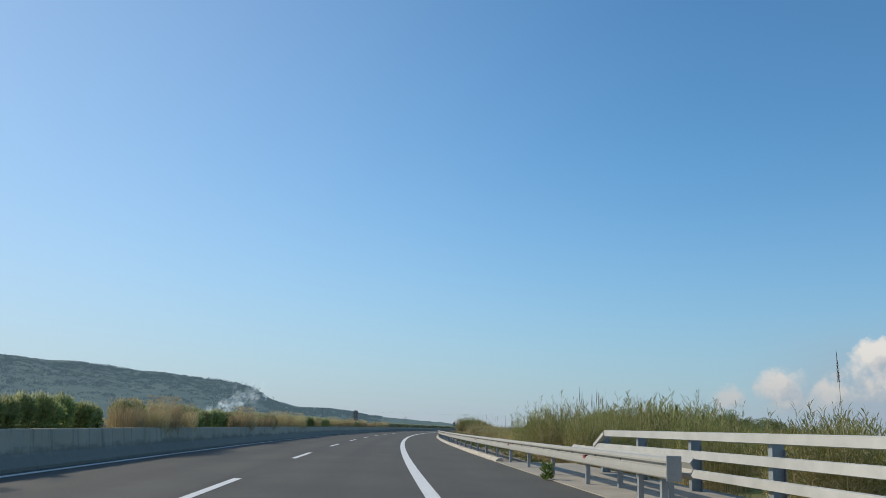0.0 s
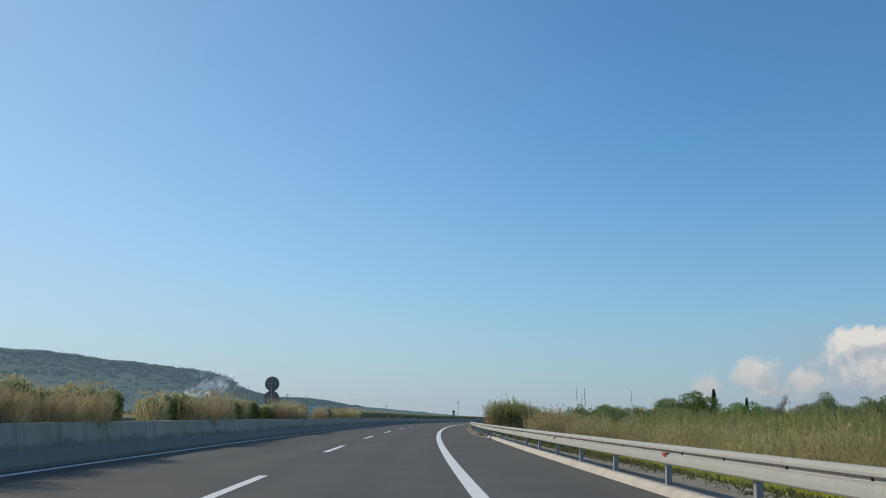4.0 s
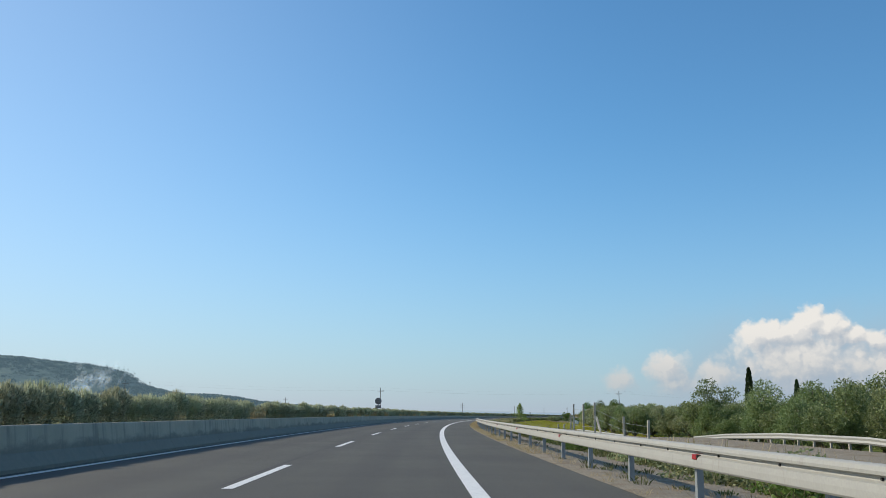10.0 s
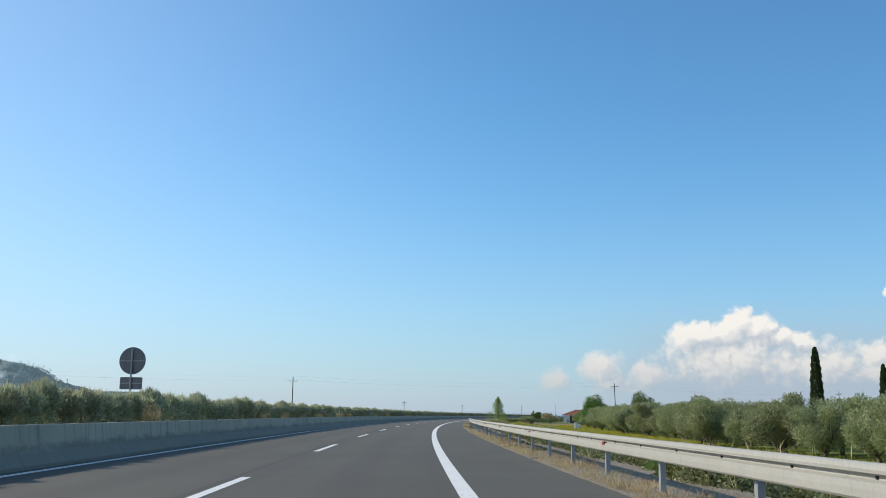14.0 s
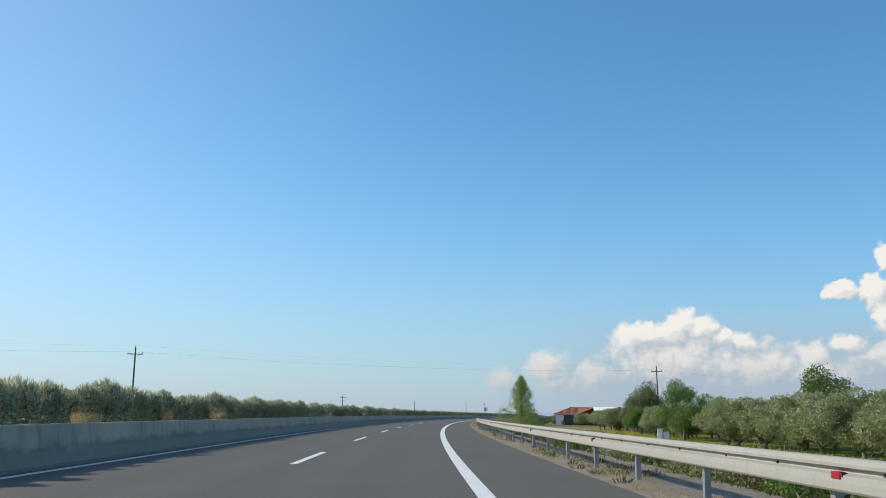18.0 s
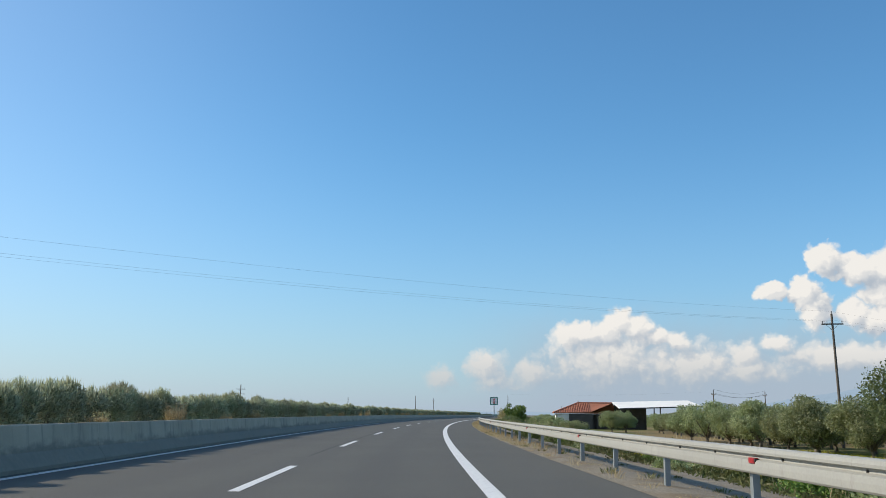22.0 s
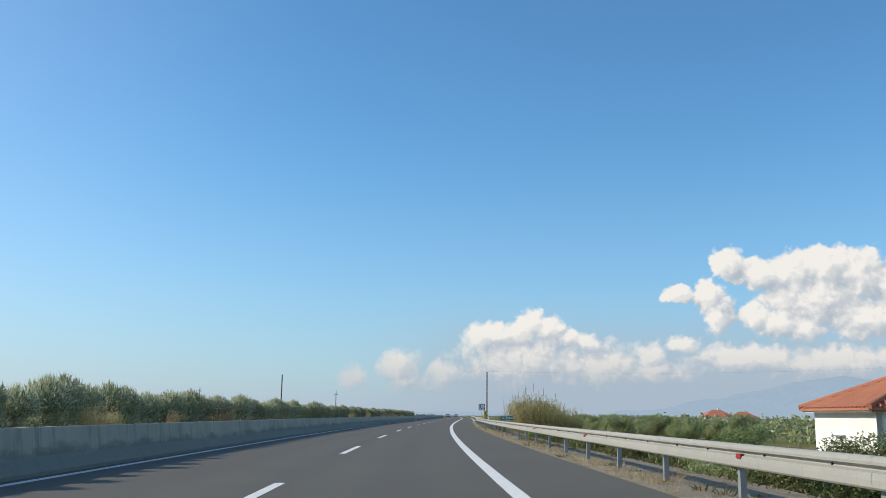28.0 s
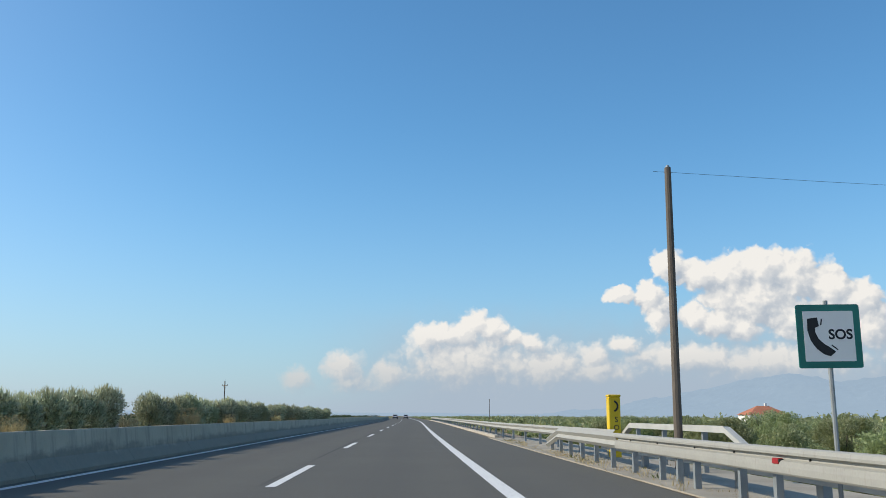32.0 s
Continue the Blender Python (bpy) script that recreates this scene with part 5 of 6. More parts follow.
def cable(a, b, sag, r=0.012):
    top = thing("power_cable", "thin dark power cable hanging between poles", "cable", "power cables")
    pts = [a.lerp(b, k / 14) - Vector((0, 0, sag * 4 * (k / 14) * (1 - k / 14))) for k in range(15)]
    verts, faces = [], []
    for i, p_ in enumerate(pts):
        for k in range(4):
            verts.append(p_ + Vector((r * math.cos(k * math.pi / 2), 0, r * math.sin(k * math.pi / 2))))
        if i:
            for k in range(4):
                j = (k + 1) % 4
                faces.append(((i - 1) * 4 + k, (i - 1) * 4 + j, i * 4 + j, i * 4 + k))
    part("strand", mesh_from(verts, faces, M_CABLE), M_CABLE, top)


def line_of(poles, sag, r=0.0035):
    for (m0, h0, a0), (m1, h1, a1) in zip(poles, poles[1:]):
        for x, dz in ((-0.9, -0.7), (0.0, 0.22), (0.9, -0.7)):
            cable(m0 @ Vector((x * a0, 0, h0 + dz)), m1 @ Vector((x * a1, 0, h1 + dz)), sag, r)


B = power_pole(597, -45, -0.8, 9.8, -8)
C_ = power_pole(654.9, 36.7, -1.5, 11.0, -8, lean=-2)
D_ = power_pole(560, -120, -1.0, 10.5, -8)
power_pole(792, -60, -1.0, 7.4, -8, double=True)
power_pole(735, -140, -1.2, 8.5, -8)
line_of([D_, B, C_], 1.0)
G_ = power_pole(700, 110, -1.6, 10.5, 60)
line_of([C_, G_], 1.2)
H_ = power_pole(818, 72, -1.6, 7.9, 60, 0.7)
I_ = power_pole(790, 54, -1.6, 7.4, 60, 0.7)
line_of([I_, H_], 1.0, 0.02)
for s, u in ((980, -75), (760, -170), (1010, -40)):
    power_pole(s, u, -1.0, 8.0, 50)
cable(way(838, 4.2, 6.85), way(846, 60, 8.3), 0.5, 0.004)


# ---- start of the clip: bridge parapet, kerb, slab ----
def parapet(s0, s1, u, label, posts, end_slope=True):
    top = thing("bridge_railing", label, "railing")
    for z0, z1 in ((1.05, 1.20), (0.68, 0.83), (0.31, 0.46)):
        e = s1 if z0 < 1 else s1 - 1.3
        part("rail", sweep([(u - 0.07, z0), (u - 0.07, z1), (u, z1 + 0.012), (u + 0.03, z1), (u + 0.03, z0), (u, z0 - 0.012)], s0, e, M_RAILPAINT, 4.0), M_RAILPAINT, top)
    if end_slope:
        a, b = way(s1 - 1.3, u - 0.02, 1.125), way(s1, u - 0.02, 0.76)
        d = b - a
        bm = bmesh.new()
        box(bm, -0.05, 0.05, -0.075, 0.075, 0, d.length)
        part("end_rail", bm, M_RAILPAINT, top, m=Matrix.Translation(a) @ d.to_track_quat("Z", "X").to_matrix().to_4x4())
    for s in posts:
        bm = bmesh.new()
        box(bm, 0.03, 0.045, -0.09, 0.09, -0.3, 1.13)
        box(bm, 0.045, 0.26, -0.008, 0.008, -0.3, 1.05)
        box(bm, 0.25, 0.262, -0.09, 0.09, -0.3, 0.95)
        box(bm, 0.0, 0.3, -0.14, 0.14, -0.06, -0.03)
        part("post", bm, M_POST, top, m=stand(s, u))


parapet(30, 73, 5.42, "pale steel three-rail bridge railing on dark posts", (32.6, 36.6, 40.6, 44.6, 48.6, 52.6, 56.6, 60.6, 64.6, 68.6, 72.4))
ob = new("bridge_slab", sweep([(3.15, -0.05), (3.15, 0.02), (6.0, 0.03), (6.0, -0.6), (3.15, -0.6)], 20, 79, M_SLAB, 6.0))
tagged(ob, "stained concrete slab of the small bridge", "bridge", kind="structure")
kerb = thing("kerb", "pale worn concrete kerb along the shoulder", "kerb", kind="structure")
for k in range(58):
    s = 79.0 + 2.0 * k
    e = edge_u(s)
    part("kerb_stone", sweep([(e - 0.03, -0.05), (e - 0.01, 0.05), (e + 0.09, 0.13), (e + 0.22, 0.13), (e + 0.26, -0.05)], s + 0.008, s + 1.992, M_KERB, 2.0), M_KERB, kerb)
bm = bmesh.new()
box(bm, -0.10, 0.14, -0.015, 0.015, 0.43, 0.82, 0.01)
end = thing("guardrail_end_plate", "pale steel end plate closing the guardrail", "guardrail")
end.matrix_world = stand(59.95, 3.62)
part("plate", bm, M_ZINC, end)
back = thing("guardrail", "second pale steel beam behind the guardrail by the bridge", "guardrail")
for s in np.arange(60.0, 72.0, 4.0):
    part("beam", sweep([(0.0, 0.46), (-0.06, 0.53), (-0.01, 0.625), (-0.06, 0.72), (0.0, 0.79), (0.012, 0.79), (-0.045, 0.72), (0.004, 0.625), (-0.045, 0.53), (0.012, 0.46)], s, s + 4.0, M_ZINC, 2.0, offset=lambda q: rail_u(q) + 0.42 + 0.05 * (q - 61)), M_ZINC, back)
    part("post", cube_bm(-0.05, 0.05, -0.05, 0.05, -0.3, 0.72), M_POST, back, m=stand(s + 1, rail_u(s) + 0.36 + 0.05 * (s - 61)))

# ---- end of the clip: second bridge ----
tail = thing("guardrail", "pale steel guardrail bending down to its end at the bridge", "guardrail")
TAIL_U = lambda q: float(np.interp(q, [838, 844, 850], [2.95, 3.05, 3.3]))
for s, e in ((836.95, 840.0), (840.0, 843.0), (843.0, 846.0), (846.0, 849.2)):
    drop = lambda q: float(np.interp(q, [840, 846, 849.2], [0.0, -0.02, -0.36]))
    prof = [(0.0, 0.46), (-0.078, 0.535), (-0.012, 0.625), (-0.078, 0.715), (0.0, 0.79), (0.01, 0.79), (-0.065, 0.715), (0.0, 0.625), (-0.065, 0.535), (0.01, 0.46)]
    verts, faces, ss = [], [], np.linspace(s, e, 5)
    for q in ss:
        verts += [way(q, TAIL_U(q) + u, z + drop(q)) for u, z in prof]
    for a in range(4):
        for j in range(10):
            k = (j + 1) % 10
            faces.append((a * 10 + j, a * 10 + k, a * 10 + 10 + k, a * 10 + 10 + j))
    part("beam", mesh_from(verts, faces, M_ZINC), M_ZINC, tail)
for s in (829.8, 831.8, 833.8, 835.8, 837.8, 839.8, 841.8, 843.8, 846.0, 848.4):
    part("post", cube_bm(0.02, 0.12, -0.05, 0.05, -0.3, 0.70 if s < 846 else 0.45), M_POST, tail, m=stand(s, TAIL_U(s)))
far_rail = thing("guardrail", "pale steel guardrail running on over the second bridge", "guardrail")
FAR_U = lambda q: float(np.interp(q, [842, 849, 868, 1000], [4.02, 3.9, 3.4, 3.4]))
for s in np.arange(842.0, 1042.0, 4.0):
    part("beam", sweep([(0.0, 0.46), (-0.078, 0.535), (-0.012, 0.625), (-0.078, 0.715), (0.0, 0.79), (0.01, 0.79), (-0.065, 0.715), (0.0, 0.625), (-0.065, 0.535), (0.01, 0.46)], s, s + 4.0, M_ZINC, 4.0, offset=FAR_U), M_ZINC, far_rail)
    part("post", cube_bm(0.02, 0.12, -0.05, 0.05, -0.3, 0.72), M_POST, far_rail, m=stand(s + 1, FAR_U(s + 1)))
low = thing("guardrail", "low steel rail on short posts behind the guardrail", "guardrail")
part("rail", sweep([(3.62, 0.30), (3.62, 0.42), (3.68, 0.42), (3.68, 0.30)], 824, 842, M_RAILPAINT, 3.0), M_RAILPAINT, low)
for s in (826.0, 829.0, 832.0, 835.0, 838.0):
    part("post", cube_bm(-0.06, 0.06, -0.10, 0.10, -0.3, 0.36), M_POST, low, m=stand(s, 3.78))
parapet2 = thing("bridge_railing", "pale steel top rail with sloping ends on the second bridge", "railing")
U2 = 4.45
part("rail", sweep([(U2 - 0.06, 0.84), (U2 - 0.06, 0.97), (U2 + 0.04, 0.97), (U2 + 0.04, 0.84)], 834.5, 842, M_RAILPAINT, 3.0), M_RAILPAINT, parapet2)
for a, b in ((way(834.5, U2, 0.905), way(833.0, U2, 0.45)), (way(842.0, U2, 0.905), way(843.0, U2, 0.62))):
    d = b - a
    part("end_rail", cube_bm(-0.05, 0.05, -0.065, 0.065, 0, d.length), M_RAILPAINT, parapet2, m=Matrix.Translation(a) @ d.to_track_quat("Z", "X").to_matrix().to_4x4())
for s in (836, 839, 841.5):
    part("post", cube_bm(-0.05, 0.05, -0.05, 0.05, -0.3, 0.84), M_POST, parapet2, m=stand(s, U2 + 0.06))
ob = new("bridge_slab", sweep([(2.62, -0.05), (2.62, 0.03), (5.2, 0.03), (5.2, -0.6), (2.62, -0.6)], 822, 866, M_SLAB, 6.0))
tagged(ob, "stained concrete slab of the second bridge", "bridge", kind="structure")
ob = new("kerb", sweep([(2.95, 0.0), (2.95, 0.14), (3.2, 0.15), (3.2, 0.0)], 866, 1040, M_KERB, 4.0))
tagged(ob, "pale concrete kerb beside the shoulder", "kerb", kind="structure")

# ---- side road with its bowed rail, and the fence ----
ss = np.arange(292.0, 424.0, 4.0)
verts, faces = [], []
for i, q in enumerate(ss):
    z = float(np.interp(q, [292, 300, 312, 340, 360, 424], [-0.9, -0.4, -0.14, -0.16, -0.6, -0.85]))
    verts += [way(q, u, z + dz) for u, dz in ((12.6, -0.75), (13.2, -0.03), (15.5, 0.03), (17.8, 0.0), (18.6, -0.8))]
    if i:
        faces += [(5 * i - 5 + j, 5 * i - 4 + j, 5 * i + 1 + j, 5 * i + j) for j in range(4)]
side = new("side_road", mesh_from(verts, faces, M_VERGE))
tagged(side, "pale gravelled side road below the motorway", "road", kind="structure")
bow = thing("guardrail", "bowed pale steel guardrail beside the side road", "guardrail", "side road rails")
def bow_z(q):
    return float(np.interp(q, [300, 304, 310, 318, 328, 338, 346], [-0.85, -0.35, 0.12, 0.36, 0.34, 0.10, -0.25]))
for s in np.arange(302.0, 344.0, 4.0):
    verts, faces = [], []
    prof = [(0.0, 0.0), (-0.06, 0.07), (-0.01, 0.16), (-0.06, 0.25), (0.0, 0.32), (0.012, 0.32), (-0.045, 0.25), (0.004, 0.16), (-0.045, 0.07), (0.012, 0.0)]
    for q in (s, s + 1.33, s + 2.66, s + 4.0):
        verts += [way(q, 18.1 + u, bow_z(q) - 0.25 + z) for u, z in prof]
    for a in range(3):
        for j in range(10):
            k = (j + 1) % 10
            faces.append((a * 10 + j, a * 10 + k, a * 10 + 10 + k, a * 10 + 10 + j))
    part("beam", mesh_from(verts, faces, M_ZINC), M_ZINC, bow)
    for q in (s, s + 2.0):
        part("post", cube_bm(0.02, 0.12, -0.05, 0.05, -1.5, bow_z(q)), M_KERB, bow, m=stand(q, 18.1))
bow2 = thing("guardrail", "pale steel guardrail on the near side of the side road", "guardrail", "side road rails")
for s in np.arange(346.0, 372.0, 4.0):
    part("beam", sweep([(13.2, -0.45), (13.14, -0.38), (13.19, -0.29), (13.14, -0.2), (13.2, -0.13), (13.22, -0.13), (13.22, -0.45)], s, s + 4.0, M_ZINC, 4.0), M_ZINC, bow2)
    part("post", cube_bm(0, 0.1, -0.05, 0.05, -1.4, -0.2), M_POST, bow2, m=stand(s + 1, 13.2))

fence = thing("wire_fence", "concrete post fence with slack wires below the road", "fence")
POSTS = [(350.5, 0.55), (346.4, 1.30), (344.7, 1.98), (339.9, 1.92), (335.2, 1.98), (326.1, 1.15), (320.5, 1.0), (354.5, 0.5)]
for s, z in POSTS:
    part("post", cube_bm(-0.055, 0.055, -0.055, 0.055, -1.6, z, 0.01), M_KERB, fence, m=stand(s, 9.3))
a, b = way(334.6, 9.3, 1.1), way(331.2, 9.3, -1.0)
d = b - a
part("brace", cube_bm(-0.05, 0.05, -0.05, 0.05, 0, d.length), M_KERB, fence, m=Matrix.Translation(a) @ d.to_track_quat("Z", "X").to_matrix().to_4x4())
order = sorted(POSTS)
for k in range(5):
    verts, faces = [], []
    for i, (s, z) in enumerate(order):
        zz = -0.9 + (z + 0.75) * (k + 0.6) / 5
        for dz in (-0.007, 0.007):
            verts.append(way(s, 9.24, zz + dz))
        if i:
            faces.append((2 * i - 2, 2 * i, 2 * i + 1, 2 * i - 1))
    part("wire", mesh_from(verts, faces, M_POST), M_POST, fence)


# ---- house and canopy ----
def farmhouse():
    top = thing("farmhouse", "white single-storey house with a red tiled hip roof and open porch", "house")
    P = lambda s, u, z: way(s, u, z)
    def slab(name, pts, mat, thick, parent=top, label=""):
        bm = bmesh.new()
        f = bm.faces.new([bm.verts.new(p_) for p_ in pts])
        e = bmesh.ops.extrude_face_region(bm, geom=[f])
        bmesh.ops.translate(bm, vec=(0, 0, -thick), verts=[v for v in e["geom"] if isinstance(v, bmesh.types.BMVert)])
        return part(name, bm, mat, parent, label)
    s0, s1, u0, u1, ez = 751.8, 758.9, 16.0, 28.5, 1.50
    body = bmesh.new()
    for a, b in (((s0 + 0.5, u0 + 0.5), (s0 + 0.75, u0 + 6.0)), ((s1 - 0.75, u0 + 0.5), (s1 - 0.5, u1)), ((s0 + 0.5, u0 + 0.5), (s1 - 0.5, u0 + 0.75)), ((s0 + 0.5, u0 + 6.0), (s1 - 0.5, u0 + 6.25))):
        pts = [P(a[0], a[1], -1.6), P(b[0], a[1], -1.6), P(b[0], b[1], -1.6), P(a[0], b[1], -1.6)]
        f = body.faces.new([body.verts.new(p_) for p_ in pts])
        e = bmesh.ops.extrude_face_region(body, geom=[f])
        bmesh.ops.translate(body, vec=(0, 0, ez + 1.55), verts=[v for v in e["geom"] if isinstance(v, bmesh.types.BMVert)])
    part("wall", body, M_WALL, top)
    # shade of the house front and porch depth, put in as dark colour
    part("porch_front", sweep([(u0 + 3.0, -1.6), (u0 + 3.0, ez - 0.05), (u0 + 7.6, ez - 0.05), (u0 + 7.6, -1.6)], s0 + 0.2, s0 + 0.46, M_INSIDE, 20), M_INSIDE, top, "porch front sheet coloured dark for its shade")
    part("back_room", sweep([(u0 + 6.4, -1.6), (u0 + 6.4, ez - 0.1), (u1 - 0.1, ez - 0.1), (u1 - 0.1, -1.6)], s0 + 4.0, s1 - 0.9, M_INSIDE, 20), M_INSIDE, top, "porch back block coloured dark for the shaded interior")
    lamp = part("wall_lamp", sweep([(u0 + 0.30, 0.42), (u0 + 0.30, 0.47), (u0 + 0.50, 0.47), (u0 + 0.50, 0.42)], 755.2, 756.2, M_POST, 20), M_POST, top, "grey wall lamp on a bracket")
    part("bracket", sweep([(u0 + 0.36, 0.30), (u0 + 0.36, 0.41), (u0 + 0.50, 0.41), (u0 + 0.50, 0.30)], 755.6, 755.7, M_POST, 20), M_POST, lamp)
    for u in (u0 + 8.5, u0 + 11.5, u1 - 0.5):
        part("porch_post", cube_bm(-0.09, 0.09, -0.09, 0.09, -1.6, ez), M_INSIDE, top, m=stand(s0 + 0.7, u))
    part("eave_board", sweep([(u0 + 0.1, ez - 0.06), (u0 + 0.1, ez + 0.08), (u0 + 0.16, ez + 0.08), (u0 + 0.16, ez - 0.06)], s0 + 0.1, s1 - 0.1, M_WALL, 20), M_WALL, top)
    sr, ra, rb, rz = 755.6, 21.0, 27.7, 3.62
    roofs = [[P(s0, u0, ez + 0.1), P(s0, 23.2, ez + 0.35), P(sr, rb, rz), P(sr, ra, rz)],
             [P(s1, u1 + 1.0, ez + 0.1), P(s1, u0, ez + 0.1), P(sr, ra, rz), P(sr, rb, rz)],
             [P(s1, u0, ez + 0.1), P(s0, u0, ez + 0.1), P(sr, ra, rz)],
             [P(s1 - 1.0, u1 + 0.6, ez + 0.6), P(s1, u1 + 1.0, ez + 0.1), P(sr, rb, rz)]]
    roof = new("roof", None)
    roof.parent = top
    for q in roofs:
        slab("roof_side", q, M_TILE, 0.09, roof)
    # rows of round tiles down each slope
    for q in roofs[:3]:
        a, b = q[0], q[1]
        peak0, peak1 = (q[3], q[2]) if len(q) == 4 else (q[2], q[2])
        n = int((b - a).length / 0.34)
        for i in range(n):
            w0 = (i + 0.5) / n
            lo = a.lerp(b, w0)
            x = w0 * (b - a).length
            d0 = (peak0 - a).dot((b - a).normalized())
            d1 = (peak1 - a).dot((b - a).normalized())
            t = min(1.0, x / max(d0, 0.01), ((b - a).length - x) / max((b - a).length - d1, 0.01))
            base_mid = a + (b - a).normalized() * max(d0, min(d1, x))
            hi_full = peak0.lerp(peak1, 0 if d1 - d0 < 0.01 else min(1, max(0, (x - d0) / (d1 - d0))))
            up = hi_full - (a + (b - a).normalized() * (peak0 - a).dot((b - a).normalized()) if len(q) == 3 else a + (b - a).normalized() * min(max(x, d0), d1))
            hi = lo + up * t
            if (hi - lo).length < 0.3:
                continue
            bm = bmesh.new()
            rod(bm, lo + Vector((0, 0, 0.01)), hi + Vector((0, 0, 0.01)), 0.085, 0.085, 6)
            part("roof_tile", bm, M_TILE, roof)
    for a, b in ((roofs[0][3], roofs[0][2]), (roofs[0][0], roofs[0][3]), (roofs[1][1], roofs[0][3])):
        bm = bmesh.new()
        rod(bm, a + Vector((0, 0, 0.06)), b + Vector((0, 0, 0.06)), 0.13, 0.13, 8)
        part("ridge_cap", bm, M_TILE, roof)
    bm = bmesh.new()
    rod(bm, roofs[0][3] + Vector((0, 0, 0.1)), roofs[0][3] + Vector((0, 0, 0.5)), 0.1, 0.04, 8)
    part("finial", bm, M_TILE, roof)
    can = thing("canopy", "open farm canopy with a white sheet metal roof on steel posts", "canopy")
    slab("roof", [P(743.5, 27.9, 2.55), P(743.5, 43.0, 3.19), P(757.2, 42.8, 4.40), P(757.2, 27.8, 3.90)], M_SHEET, 0.12, can)
    slab("fascia", [P(743.40, 27.9, 2.56), P(743.40, 43.0, 3.20), P(743.47, 43.0, 3.20), P(743.47, 27.9, 2.56)], M_INSIDE, 0.22, can, "dark edge beam")
    for s, u in ((744.2, 28.5), (744.2, 35.5), (744.2, 42), (756, 36), (756, 42)):
        part("post", cube_bm(-0.1, 0.1, -0.1, 0.1, -1.6, 2.45 + 0.042 * (u - 28)), M_INSIDE, can, m=stand(s, u))
    # dark sheet added for the shade under the canopy
    back_wall = new("back_wall", sweep([(28.2, -1.6), (28.2, 3.3), (34.5, 3.5), (34.5, -1.6)], 756.4, 756.8, M_INSIDE, 20))
    back_wall.parent = can


farmhouse()
for q, u, z in ((737.0, 16.5, 0.52), (739.5, 19.0, 0.46), (741.0, 12.6, 0.62), (744.0, 13.6, 0.50), (746.5, 12.2, 0.42), (748.5, 14.2, 0.48)):
    copy_thing(WILD[int(q) % 4], stand(q, u, field_z(u), 50 * q)).scale = (z * 0.45, z * 0.45, z * 0.62)


def far_house(s, u, z, w, d, h, label, turn=0.0):
    top = thing("house", label, "house", "far houses")
    top.matrix_world = stand(s, u, z, turn)
    part("wall", cube_bm(-w / 2, w / 2, -d / 2, d / 2, -1, h, 0.0), M_WALL, top)
    bm = bmesh.new()
    v = [bm.verts.new(p_) for p_ in ((-w / 2 - 0.4, -d / 2 - 0.4, h), (w / 2 + 0.4, -d / 2 - 0.4, h), (w / 2 + 0.4, d / 2 + 0.4, h), (-w / 2 - 0.4, d / 2 + 0.4, h), (-w * 0.15, 0, h + 0.28 * d), (w * 0.15, 0, h + 0.28 * d))]
    for f in ((0, 1, 5, 4), (1, 2, 5), (2, 3, 4, 5), (3, 0, 4), (3, 2, 1, 0)):
        bm.faces.new([v[i] for i in f])
    r = part("roof", bm, M_TILE, top)
    part("chimney", cube_bm(w * 0.05, w * 0.05 + 0.6, -0.3, 0.3, h + 0.15 * d, h + 0.28 * d + 0.7), M_WALL, r)
    for x in (-w * 0.28, w * 0.28):
        win = part("window", cube_bm(x - 0.5, x + 0.5, -d / 2 - 0.02, -d / 2 + 0.03, 0.9, 2.1), M_GLASS, top)
        part("sill", cube_bm(x - 0.6, x + 0.6, -d / 2 - 0.08, -d / 2 + 0.03, 0.8, 0.88), M_KERB, win)


far_house(1075, 97.5, -1.9, 11, 9, 3.6, "far white house with a red tiled hip roof among olives")
far_house(760, 95, -1.5, 14, 10, 5.0, "far house with a brown tiled roof behind the trees", 30)
far_house(1180, 140, -1.8, 12, 10, 3.4, "far low house in the plain", 10)

# small things below the grove
hive = thing("white_box", "pair of white weathered boxes on a base among the olives", "box")
hive.matrix_world = stand(571.5, 23.2, -1.5, 15, 1.0)
part("body", cube_bm(-0.62, -0.08, -0.5, 0.5, 0.1, 1.42, 0.03), M_WALL, hive)
part("body", cube_bm(-0.02, 0.6, -0.42, 0.5, 0.1, 1.14, 0.03), M_WALL, hive)
part("base", cube_bm(-0.6, 0.6, -0.55, 0.55, 0.0, 0.1, 0.01), M_INSIDE, hive)
part("lid", cube_bm(-0.66, -0.04, -0.53, 0.53, 1.421, 1.46, 0.01), M_KERB, hive)
part("lid", cube_bm(-0.03, 0.64, -0.46, 0.53, 1.141, 1.18, 0.01), M_KERB, hive)


